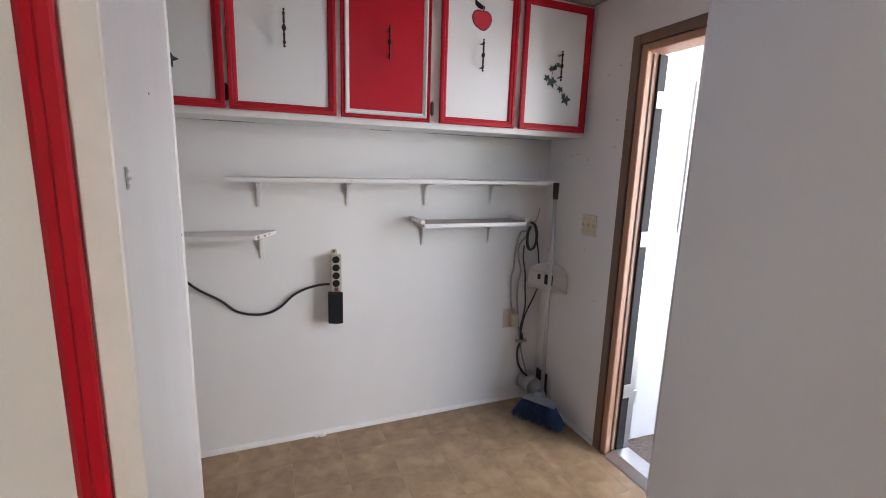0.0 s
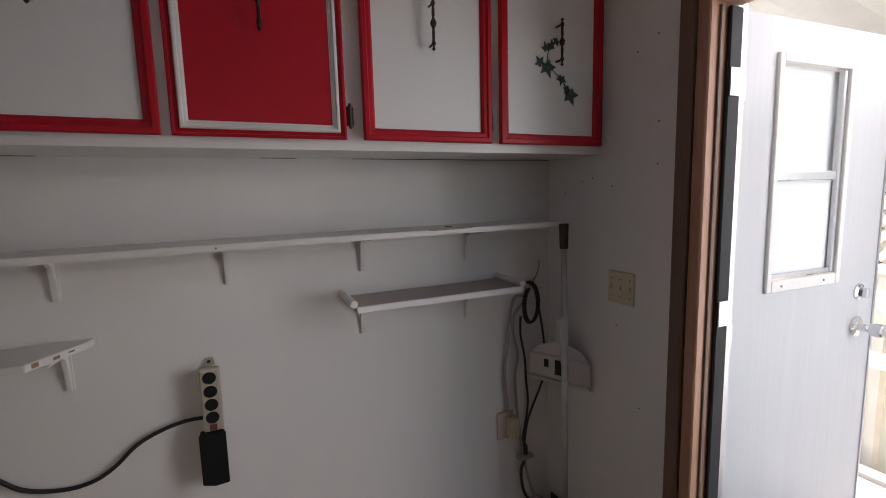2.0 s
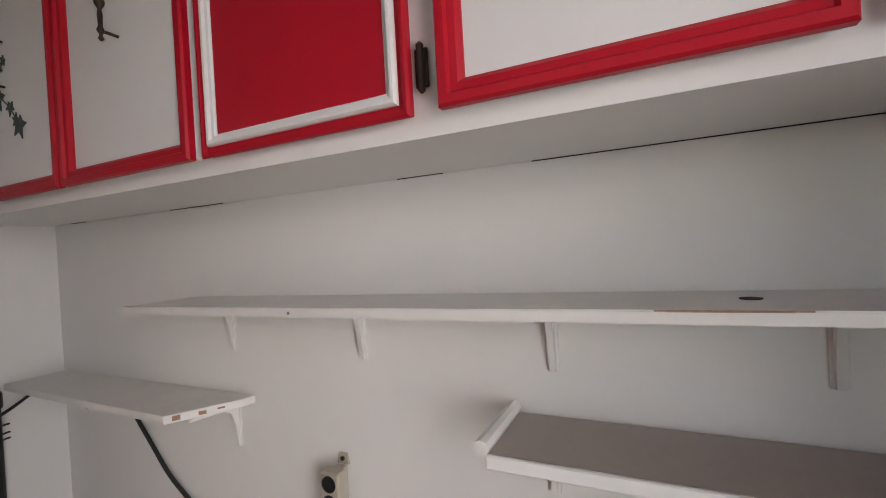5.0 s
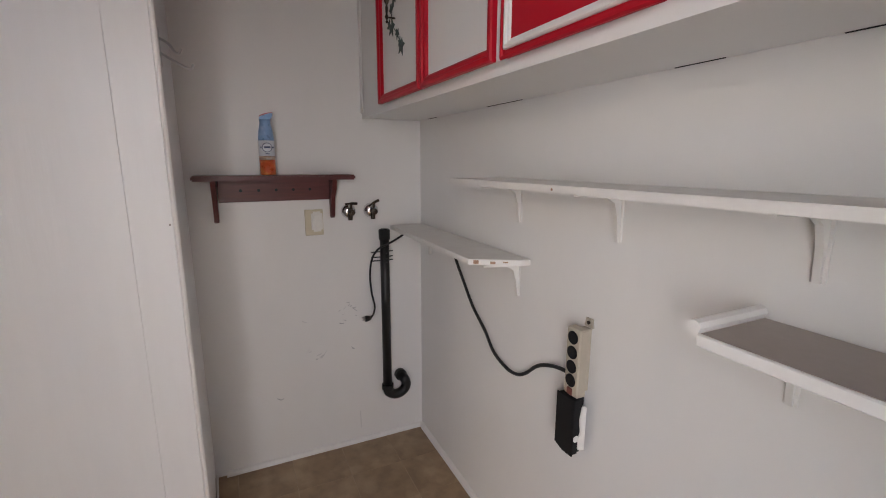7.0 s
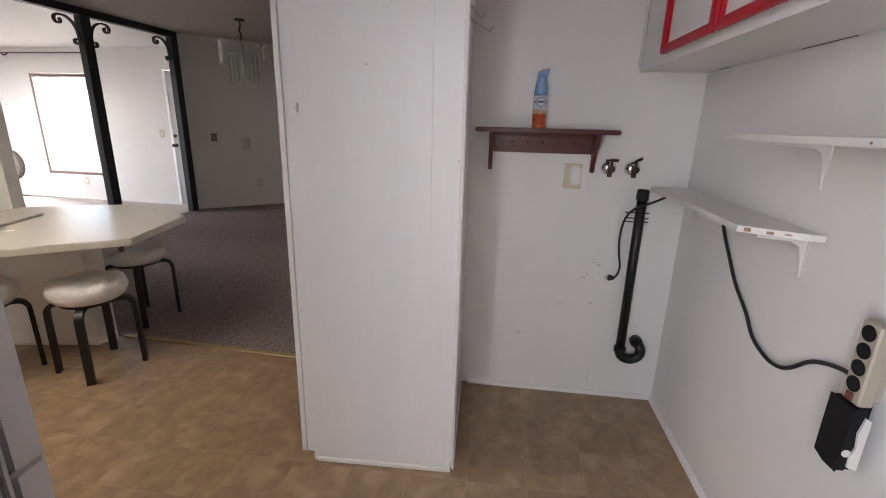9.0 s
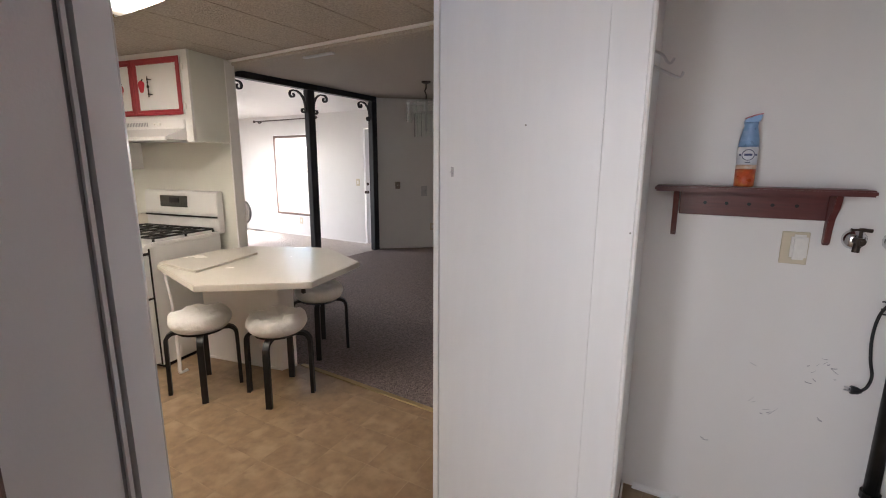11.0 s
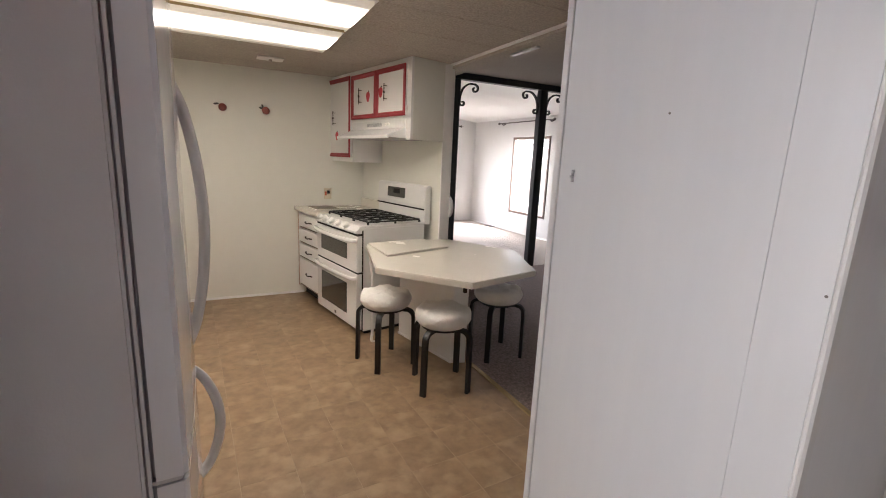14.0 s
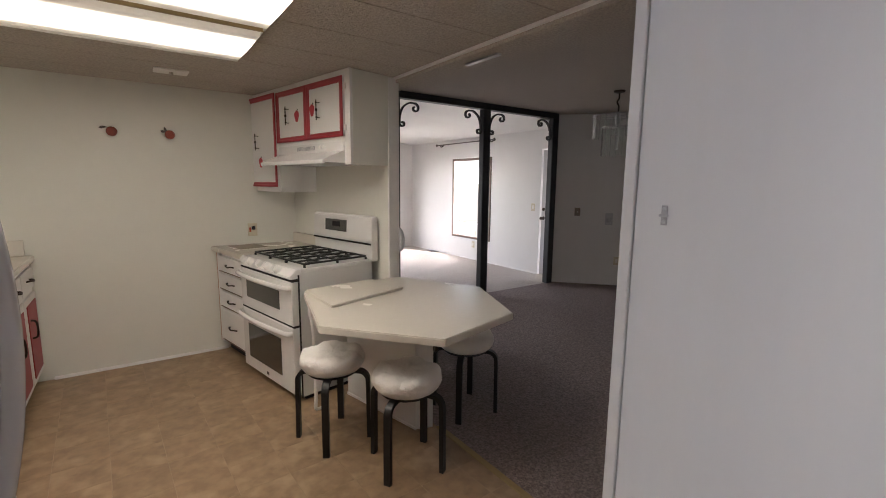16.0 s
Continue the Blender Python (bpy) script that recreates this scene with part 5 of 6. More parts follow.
UF = 0.354
uc = run_thing("hood_cabinet", "white wall cabinet over the range with two red edged doors", "cabinet")
kpart("body", box((-0.918, UF + 0.02, 1.735), (0.03, 0.670, CEIL - 0.002)), M["white_door"], uc)
b = bmesh.new()
for lo, hi in (((-0.918, UF, 2.125), (0.045, UF + 0.0195, CEIL - 0.002)), ((-0.918, UF, 1.715), (0.045, UF + 0.0195, 1.755)), ((-0.918, UF, 1.755), (-0.895, UF + 0.0195, 2.125)), ((-0.02, UF, 1.565), (0.045, UF + 0.0195, 2.125)), ((-0.475, UF, 1.755), (-0.445, UF + 0.0195, 2.125))):
    box(lo, hi, bm=b)
kpart("face_frame", b, M["white_door"], uc)
kpart("end_panel", box((0.0302, UF + 0.02, 1.565), (0.046, 0.670, CEIL - 0.003), 0.001), M["kitchen_wall"], uc)
kitchen_door(uc, -0.908, -0.464, 1.745, 2.125, UF, -0.72, 1.868, -0.60, 1.925)
kitchen_door(uc, -0.458, -0.008, 1.745, 2.125, UF, -0.285, 1.868, -0.385, 1.945)
for zz in (1.80, 2.06):
    kpart("hinge", box((-0.006, UF - 0.012, zz - 0.02), (0.008, UF - 0.0005, zz + 0.02), 0.002), M["white_plastic"], uc)

tc = run_thing("corner_wall_cabinet", "tall narrow white wall cabinet with a red edged door", "cabinet")
kpart("body", box((-1.43, UF + 0.02, 1.365), (-0.9185, 0.670, CEIL - 0.002)), M["white_door"], tc)
b = bmesh.new()
for lo, hi in (((-1.43, UF, 1.365), (-0.9185, UF + 0.0195, 1.42)), ((-1.43, UF, 2.12), (-0.9185, UF + 0.0195, CEIL - 0.002)), ((-1.43, UF, 1.42), (-1.40, UF + 0.0195, 2.12)), ((-0.96, UF, 1.42), (-0.9185, UF + 0.0195, 2.12))):
    box(lo, hi, bm=b)
kpart("face_frame", b, M["white_door"], tc)
kitchen_door(tc, -1.420, -0.938, 1.405, 2.135, UF, -1.255, 1.705, -1.225, 1.605)

hd = run_thing("range_hood", "white metal range hood with vent slots", "range hood")
kpart("canopy", prism([(UF - 0.16, 1.575), (UF - 0.165, 1.590), (UF - 0.012, 1.655), (UF - 0.012, 1.715), (0.668, 1.715), (0.668, 1.575)], -0.905, -0.022, "x", bevel=0.003), M["enamel"], hd)
kpart("lip", box((-0.905, UF - 0.168, 1.566), (-0.022, UF - 0.150, 1.590), 0.004), M["enamel"], hd)
b = bmesh.new()
for k in range(16):
    box((-0.62 + k * 0.016, UF - 0.0142, 1.672), (-0.613 + k * 0.016, UF - 0.0122, 1.700), bm=b)
kpart("vent_slots", b, M["gasket"], hd)
for xx in (-0.30, -0.255):
    kpart("hood_knob", lathe([(0.011, 0), (0.011, -0.008), (0.006, -0.011)], (xx, UF - 0.0122, 1.687), "y", 12), M["white_plastic"], hd)

bc2 = run_thing("drawer_cabinet", "white base cabinet with four drawers", "cabinet")
kpart("body", box((-1.42, 0.022, 0.09), (-0.872, 0.66, 0.862)), M["white_door"], bc2)
# plinth coloured as dark as the shaded recess it sits in
kpart("plinth", box((-1.42, 0.075, 0.0), (-0.872, 0.64, 0.0895)), M["shade_black"], bc2)
kpart("stile", box((-1.40, 0.0, 0.09), (-1.345, 0.0215, 0.862), 0.001), M["white_door"], bc2)
kpart("bare_edge", box((-1.412, -0.001, 0.09), (-1.4005, 0.0215, 0.862), 0.001), M["pine"], bc2, "bare pinkish wood edge")
for z0, z1 in ((0.715, 0.835), (0.565, 0.692), (0.415, 0.545), (0.125, 0.395)):
    dr = kpart("drawer", box((-1.338, -0.012, z0), (-0.885, 0.0215, z1), 0.006, seg=2), M["white_door"], bc2, "white drawer with a red line")
    kpart("red_line", box((-1.338, -0.0145, z0 - 0.004), (-0.885, 0.008, z0 - 0.0002)), M["brown_trim"], dr)
    zc = (z0 + z1) / 2
    kpart("handle", tube([(-1.17, -0.012, zc), (-1.15, -0.03, zc + 0.004), (-1.10, -0.036, zc - 0.004), (-1.05, -0.03, zc + 0.004), (-1.03, -0.012, zc)], 0.006, 8, 4), M["bronze"], dr, "aged bronze drawer pull")
ct = run_thing("range_counter", "cream laminate worktop beside the range", "worktop")
kpart("slab", box((-1.445, -0.03, 0.865), (-0.862, 0.668, 0.905), 0.006, seg=2), M["laminate"], ct)
kpart("upstand", box((-1.43, 0.645, 0.9055), (-0.862, 0.668, 0.99), 0.003), M["laminate"], ct)
pp = run_thing("printed_papers", "brown printed papers lying on the worktop", "papers")
kpart("sheet", box((-1.36, 0.06, 0.9056), (-1.06, 0.30, 0.9085)), M["laminate"], pp)
b = box((-1.33, 0.07, 0.909), (-1.08, 0.29, 0.912))
kpart("card", b, M["paper"], pp)
ko = thing("kitchen_outlet", (0.47, -5.2, 1.02), "cream outlet plate with a painted decoration", "outlet")
part("plate", box((0.432, -5.199, 0.975), (0.508, -5.192, 1.085), 0.002), M["plate"], ko)
part("plug", box((0.450, -5.192, 1.03), (0.478, -5.178, 1.06), 0.003), M["shade_black"], ko)
part("sticker", box((0.482, -5.192, 1.01), (0.498, -5.1905, 1.05)), M["can_orange"], ko)

# wall decorations: two small carved fruits, each with its leaves
FRUITS = ((1.417, "small brown red wooden apple hung by its leaf", ([(0.012, 0.024), (0.030, 0.031), (0.052, 0.027), (0.064, 0.014), (0.048, 0.010), (0.030, 0.015)],)),
          (1.052, "small brown red wooden pear with two leaves", ([(0.004, 0.020), (0.014, 0.046), (0.024, 0.052), (0.026, 0.030), (0.018, 0.016)], [(0.014, 0.016), (0.030, 0.026), (0.050, 0.022), (0.040, 0.008), (0.022, 0.006)])))
for cx, words, leaves in FRUITS:
    w = thing("wall_fruit", (cx, -5.2, 1.81), words, "wall decoration", "fruit wall hangings")
    b = lathe([(0.001, 0.0), (0.026, 0.0), (0.035, 0.006), (0.034, 0.012), (0.024, 0.020), (0.010, 0.024), (0.001, 0.025)], (cx - 0.012, -5.199, 1.800), "y", 20)
    part("fruit", b, M["wood_fruit"], w, smooth=True)
    for pts in leaves:
        part("leaf", prism([(cx + u, 1.806 + v) for u, v in pts], -5.199, -5.186, "y", bevel=0.002), M["wood_leaf"], w, "dark carved leaf")

# ---- peninsula table ----
tb = thing("peninsula_table", (0.05, -3.3, 0.0), "cream laminate peninsula table with cut corners", "table")
OUT = [(0.477, -3.80), (0.635, -3.085), (0.232, -2.600), (-0.315, -2.735), (-0.560, -3.310), (-0.250, -3.90), (0.0, -3.87)]
part("top", prism(OUT, 0.722, 0.760, bevel=0.005), M["laminate"], tb)
part("pedestal", prism([(0.046, -3.150), (0.195, -3.80), (0.06, -3.83), (-0.056, -3.118)], 0.0, 0.7215, bevel=0.003), M["white_door"], tb)
part("pedestal_skirting", prism([(0.050, -3.143), (0.202, -3.80), (0.196, -3.80), (0.046, -3.149)], 0.0, 0.016), M["trim"], tb)
part("support_post", tube([(0.468, -3.70, 0.73), (0.475, -3.70, 0.66), (0.455, -3.70, 0.5), (0.452, -3.70, 0.12), (0.455, -3.70, 0.012), (0.40, -3.71, 0.004)], 0.012, 8, 4), M["trim"], tb, "white bent support post")
part("bracket", box((0.43, -3.73, 0.70), (0.48, -3.68, 0.7215), 0.004), M["trim"], tb)
part("dark_clip", box((0.235, -2.665, 0.690), (0.255, -2.645, 0.7215), 0.003), M["bronze"], tb)
bd = thing("cutting_board", (0.2, -3.6, 0.762), "cream slide out board lying on the table", "board")
part("slab", prism([(0.470, -3.79), (0.470, -3.345), (-0.090, -3.525), (-0.02, -3.86)], 0.7615, 0.776, bevel=0.004), M["laminate"], bd)

# ---- stools ----
def stool():
    s = thing("stool", (0.242, -2.915, 0.0), "round stool with cream tufted vinyl cushion and black bent legs", "stool", "stools round the table")
    c = Vector((0.242, -2.915, 0.0))
    part("seat", lathe([(0.120, 0.3985), (0.135, 0.399), (0.135, 0.403), (0.120, 0.4042)], c, seg=32), M["black_wood"], s, "black seat disc")
    # tufted cushion: a puffed disc pulled in at five buttons
    b = bmesh.new()
    seg, rings = 40, 12
    buttons = [(0, 0)] + [(0.088 * math.cos(i * 1.2566), 0.088 * math.sin(i * 1.2566)) for i in range(5)]
    def surf(r, a, up):
        x, y = r * math.cos(a), r * math.sin(a)
        q = min(1.0, r / 0.178)
        h = (1 - q ** 6) ** 0.42
        if not up:
            return Vector((x, y, 0.4045 + 0.004 * q + 0.052 * q ** 9))
        z = 0.470 + 0.056 * h
        for bx, by in buttons:
            d2 = (x - bx) ** 2 + (y - by) ** 2
            z -= 0.030 * math.exp(-d2 / 0.0006)
            z -= 0.007 * math.exp(-abs(math.sqrt(d2) - 0.045) / 0.012) * (0.5 + 0.5 * math.sin(9 * math.atan2(y - by, x - bx)))
        z += 0.009 * math.sin(a * 5 + 0.6) * q + 0.005 * math.sin(a * 13 + r * 60) * q
        return Vector((x * (1 + 0.012 * math.sin(a * 9)), y * (1 + 0.012 * math.sin(a * 9)), z))
    cols = []
    for k in range(rings * 2 + 1):
        up = k <= rings
        r = 0.178 * (math.sin(math.pi / 2 * k / rings) if up else math.sin(math.pi / 2 * (2 * rings - k) / rings))
        if r < 1e-4:
            cols.append([b.verts.new(c + surf(0, 0, up))])
        else:
            cols.append([b.verts.new(c + surf(r, 2 * math.pi * i / seg, up)) for i in range(seg)])
    for k in range(len(cols) - 1):
        A, B = cols[k], cols[k + 1]
        for i in range(seg):
            j = (i + 1) % seg
            if len(A) == 1:
                b.faces.new((A[0], B[i], B[j]))
            elif len(B) == 1:
                b.faces.new((A[i], A[j], B[0]))
            else:
                b.faces.new((A[i], A[j], B[j], B[i]))
    cu = part("cushion", b, M["vinyl_seat"], s, "cream tufted vinyl cushion", smooth=True)
    for bx, by in buttons:
        part("button", lathe([(0.007, 0.0), (0.006, 0.004), (0.001, 0.006)], (c.x + bx, c.y + by, 0.492), seg=10), M["vinyl_seat"], cu)
    for k in range(4):
        a = radians(32 + 90 * k)
        u = Vector((math.cos(a), math.sin(a), 0))
        w = Vector((-u.y, u.x, 0)) * 0.036
        pts = [c + u * 0.06 + Vector((0, 0, 0.398)), c + u * 0.135 + Vector((0, 0, 0.398)), c + u * 0.168 + Vector((0, 0, 0.392)), c + u * 0.190 + Vector((0, 0, 0.37)), c + u * 0.197 + Vector((0, 0, 0.33)), c + u * 0.199 + Vector((0, 0, 0.16)), c + u * 0.201 + Vector((0, 0, 0.0))]
        part("leg", ribbon(pts, w, 0.022), M["black_wood"], s, "black bentwood leg")
    return s
s1 = stool()
s2 = copy_thing(s1, pose(0.468, -3.355, 0.0, 0, 0, 25))
s3 = copy_thing(s1, pose(-0.350, -3.190, 0.004, 0, 0, 10))

# ---- sink run along the porch wall ----
sk = thing("sink_cabinet", (2.1, -4.0, 0.0), "white base cabinets with red panelled doors under the sink", "cabinet")
part("body", box((1.885, -5.198, 0.09), (2.365, -2.40, 0.880)), M["white_door"], sk)
# shade under the sink units is painted on as a near-black plinth
part("plinth", box((1.93, -5.198, 0.0), (2.365, -2.40, 0.0895)), M["shade_black"], sk)
y = -5.16
while y < -2.8:
    drw = part("drawer", box((1.868, y, 0.71), (1.8845, y + 0.40, 0.85), 0.004), M["white_door"], sk)
    part("handle", tube([(1.868, y + 0.15, 0.785), (1.845, y + 0.17, 0.787), (1.838, y + 0.20, 0.781), (1.845, y + 0.23, 0.787), (1.868, y + 0.25, 0.785)], 0.006, 8, 4), M["bronze"], drw)
    dd = part("door", box((1.868, y, 0.12), (1.8845, y + 0.40, 0.68), 0.004), M["white_door"], sk)
    part("panel", box((1.862, y + 0.05, 0.16), (1.8675, y + 0.35, 0.64), 0.003), M["red_dull"], dd, "dull red door panel")
    part("handle", tube([(1.862, y + 0.30, 0.42), (1.838, y + 0.30, 0.43), (1.832, y + 0.30, 0.48), (1.838, y + 0.30, 0.53), (1.862, y + 0.30, 0.54)], 0.006, 8, 4), M["bronze"], dd)
    y += 0.42
sc = thing("sink_counter", (2.1, -4.0, 0.9), "cream laminate sink worktop with an upstand", "worktop")
part("slab", box((1.855, -5.198, 0.881), (2.54, -2.40, 0.922), 0.006, seg=2), M["laminate"], sc)
part("upstand", box((1.90, -5.198, 0.9225), (2.365, -5.178, 1.03), 0.003), M["laminate"], sc)

for o in (sk, sc):
    o.location.x += 0.055

# ---- kitchen ceiling fittings ----
lt = thing("ceiling_light", (1.42, -3.23, 2.1), "large fluorescent ceiling light with two ribbed lenses", "ceiling light")
LX0, LX1, LY0, LY1 = 0.79, 2.03, -3.84, -2.64
LM = (LY0 + LY1) / 2
part("housing", box((LX0 + 0.03, LY0 + 0.03, 2.135), (LX1 - 0.03, LY1 - 0.03, CEIL - 0.002)), M["white_plastic"], lt)
for y0, y1 in ((LY0, LM - 0.006), (LM + 0.006, LY1)):
    pts = [(y0, 2.160), (y0 + 0.012, 2.118), (y0 + 0.06, 2.100), (y1 - 0.06, 2.100), (y1 - 0.012, 2.118), (y1, 2.160), (y1 - 0.006, 2.160), (y1 - 0.016, 2.122), (y1 - 0.062, 2.105), (y0 + 0.062, 2.105), (y0 + 0.016, 2.122), (y0 + 0.006, 2.160)]
    b = bmesh.new()
    prism([(u, v) for u, v in pts], LX0, LX1, "x", bm=b)
    ln = part("lens", b, M["lens"], lt, "lit ribbed plastic lens")
for yy in (LY0, LM, LY1):
    part("lens_rail", box((LX0 - 0.006, yy - 0.006, 2.104), (LX1, yy + 0.006, 2.165), 0.002), M["brass"] if yy == LM else M["white_plastic"], lt)
for xx in (LX0, LX1):
    part("end_cap", box((xx - 0.008, LY0, 2.106), (xx + 0.002, LY1, 2.165), 0.003), M["white_plastic"], lt)
vt = thing("ceiling_vent", (1.045, -4.63, CEIL), "beige round ceiling vent plate", "vent")
part("plate", box((0.945, -4.70, CEIL - 0.012), (1.145, -4.56, CEIL - 0.001), 0.004), M["white_plastic"], vt)
part("vent_knob", lathe([(0.012, 0), (0.014, -0.02), (0.004, -0.024)], (1.045, -4.63, CEIL - 0.012), "z", 12), M["ceiling"], vt)
tk = thing("ceiling_track", (-0.3, -3.0, 2.13), "small metal sliding door track under the beam", "track")
part("rail", box((-0.345, -3.20, 2.122), (-0.315, -2.92, 2.1345), 0.002), M["galv"], tk)

# ---- divider of posts with iron scrolls ----
PY = -5.47
dv2 = thing("post_divider", (-2.4, PY, 0.0), "dark slate painted post divider with iron scrolls", "divider")
part("beam", box((-3.72, PY - 0.045, 2.365), (-1.06, PY + 0.045, 2.442), 0.004), M["slate_post"], dv2)
POSTS = ((-1.105, 0.085), (-2.395, 0.115), (-3.665, 0.115))
for x, w in POSTS:
    part("post", box((x - w / 2, PY - 0.045, 0.004), (x + w / 2, PY + 0.045, 2.3645), 0.006), M["slate_post"], dv2)
def scroll(x, s):
    """An iron bracket: an S bar that curls under at both ends."""
    spine = [(x + s * 0.012, PY, 2.11), (x + s * 0.018, PY, 2.18), (x + s * 0.055, PY, 2.27), (x + s * 0.13, PY, 2.325), (x + s * 0.20, PY, 2.33)]
    curl = []
    for k in range(9):
        a = 1.57 - k * 0.72
        r = 0.052 - 0.0045 * k
        curl.append((x + s * (0.215 + r * math.cos(a)), PY, 2.278 + r * math.sin(a)))
    low = []
    for k in range(8):
        a = 3.14 + k * 0.75
        r = 0.036 - 0.003 * k
        low.append((x + s * (0.050 + r * math.cos(a)), PY, 2.10 + r * math.sin(a)))
    b = ribbon(list(reversed(low)) + spine[1:] + curl, (0, 0.032, 0), 0.017)
    return b
for x, w, sides in ((-1.105, 0.085, (-1,)), (-2.395, 0.115, (-1, 1)), (-3.665, 0.115, (1,))):
    for s in sides:
        part("scroll", scroll(x + s * w / 2, s), M["wrought"], dv2, "black iron scroll bracket")

# round bag hung on the back of the range wall
rb = thing("round_wall_hanging", (-0.27, -3.93, 1.03), "pale round wall hanging behind the range wall", "wall hanging")
part("disc", lathe([(0.09, 0.0), (0.10, -0.012), (0.095, -0.03), (0.05, -0.036), (0.004, -0.037)], (-0.262, -3.95, 1.03), "x", 28), M["scuff"], rb)

# ---- dining fittings ----
U = Vector((-0.671, 0.742, 0))        # along the angled wall
N = Vector((0.742, 0.671, 0))
A0 = Vector((-3.72, -5.56, 0))
def angled_plate(name, s, z, w, h, mat, label, category, depth=0.006):
    c = A0 + U * s + N * 0.001
    t = thing(name, (c.x, c.y, z), label, category, rz=math.degrees(math.atan2(U.y, U.x)))
    part("plate", box((-w / 2, -depth, -h / 2), (w / 2, -0.0005, h / 2), 0.002), mat, t, local=True)
    return t
t = angled_plate("dining_switch", 0.42, 1.06, 0.08, 0.115, M["brown_plate"], "brownish switch plate on the dining wall", "switch")
part("toggle", box((-0.005, -0.014, -0.01), (0.005, -0.006, 0.01), 0.002), M["white_plastic"], t, local=True)
t = angled_plate("dining_sconce", 0.86, 0.965, 0.10, 0.17, M["galv"], "small metal wall sconce without shade", "sconce", 0.02)
part("cup", lathe([(0.02, -0.05), (0.03, 0.0), (0.03, 0.02)], (0, -0.04, 0.0), "z", 14), M["galv"], t, local=True)
t = angled_plate("dining_outlet", 1.0, 0.36, 0.08, 0.12, M["plate"], "ivory outlet plate low on the dining wall", "outlet")
part("socket", box((-0.015, -0.009, -0.03), (0.015, -0.006, 0.03), 0.002), M["white_plastic"], t, local=True)

ch = thing("chandelier", (-3.0, -4.0, 2.43), "dull metal chandelier with hanging clear glass panels", "chandelier")
CX, CY = -3.0, -4.0
part("canopy", lathe([(0.06, 2.438), (0.055, 2.42), (0.015, 2.41)], (CX, CY, 0), "z", 18), M["bronze"], ch)
part("stem", tube([(CX, CY, 2.41), (CX, CY, 2.36), (CX + 0.03, CY, 2.32), (CX, CY, 2.28), (CX, CY, 2.22)], 0.009, 8, 4), M["bronze"], ch)
for rr, zz in ((0.25, 2.18), (0.15, 2.06)):
    part("ring", tube([(CX + rr * math.cos(i * 0.3307), CY + rr * math.sin(i * 0.3307), zz) for i in range(20)], 0.006, 6, 1), M["galv"], ch)
    for k in range(4):
        a = k * 1.5708
        part("spoke", tube([(CX, CY, zz), (CX + rr * math.cos(a), CY + rr * math.sin(a), zz)], 0.005, 6, 1), M["galv"], ch)
part("column", lathe([(0.02, 2.22), (0.03, 2.14), (0.015, 2.06), (0.025, 1.98), (0.01, 1.88), (0.02, 1.84), (0.002, 1.82)], (CX, CY, 0), "z", 14), M["galv"], ch)
for rr, z0, z1, n in ((0.252, 1.95, 2.17, 12), (0.152, 1.76, 2.05, 8)):
    for k in range(n):
        a = 2 * math.pi * k / n
        b = box((-0.034, -0.003, z0), (0.034, 0.003, z1), 0.001)
        b.transform(Matrix.Translation((CX, CY, 0)) @ Matrix.Rotation(a + math.pi / 2, 4, "Z") @ Matrix.Translation((0, -rr, 0)))
        part("glass_panel", b, M["glass"], ch, "clear bevelled glass panel")

# ---- living room window, rods, door ----
def window_unit(name, axis, at, a0, a1, z0, z1, inward, label, bar_z):
    w = thing(name, (at, (a0 + a1) / 2, z0) if axis == "x" else ((a0 + a1) / 2, at, z0), label, "window", kind="structure")
    def bx(lo_a, hi_a, lo_z, hi_z, d0, d1, bev=0.003):
        if axis == "x":
            return box((at + d0, lo_a, lo_z), (at + d1, hi_a, hi_z), bev)
        return box((lo_a, at + d0, lo_z), (hi_a, at + d1, hi_z), bev)
    f = 0.045
    for q in ((a0, a0 + f, z0, z1), (a1 - f, a1, z0, z1), (a0 + f + 0.001, a1 - f - 0.001, z0, z0 + f), (a0 + f + 0.001, a1 - f - 0.001, z1 - f, z1)):
        part("window_frame", bx(*q, -0.06, 0.012), M["window_trim"], w, "brown window frame")
    part("meeting_rail", bx(a0 + f + 0.001, a1 - f - 0.001, bar_z - 0.015, bar_z + 0.015, -0.05, -0.03), M["galv"], w)
    part("mullion", bx((a0 + a1) / 2 - 0.012, (a0 + a1) / 2 + 0.012, z0 + f + 0.001, bar_z - 0.016, -0.05, -0.03), M["galv"], w)
    g = part("pane", bx(a0 + f + 0.001, a1 - f - 0.001, bar_z + 0.016, z1 - f - 0.001, -0.042, -0.038, 0), M["pane"], w)
    g.visible_shadow = False
    g = part("pane", bx(a0 + f + 0.001, a1 - f - 0.001, z0 + f + 0.001, bar_z - 0.017, -0.042, -0.038, 0), M["pane"], w)
    g.visible_shadow = False
window_unit("window_living", "x", -4.0, -8.33, -7.17, 0.40, 1.93, 1, "brown framed living room window", 0.68)
def rod(name, p, q, off, label):
    r = thing(name, p, label, "curtain rod")
    P, Q, O = Vector(p), Vector(q), Vector(off)
    part("pole", tube([P + O, Q + O], 0.011, 8, 1), M["rod"], r)
    for e, s in ((P, -1), (Q, 1)):
        d = (Q - P).normalized() * s
        part("finial", tube([e + O, e + O + d * 0.05, e + O + d * 0.07, e + O + d * 0.11], [0.012, 0.012, 0.014, 0.018, 0.026, 0.028, 0.02, 0.012, 0.006, 0.003, 0.002], 8, 4), M["rod"], r)
        part("bracket", tube([e - d * 0.06, e - d * 0.06 + O * 0.7 + Vector((0, 0, -0.03)), e - d * 0.06 + O], 0.012, 6, 3), M["rod"], r)
rod("curtain_rod", (-4.0, -8.72, 2.215), (-4.0, -7.06, 2.215), (0.09, 0, 0), "dark curtain rod with finials over the window")
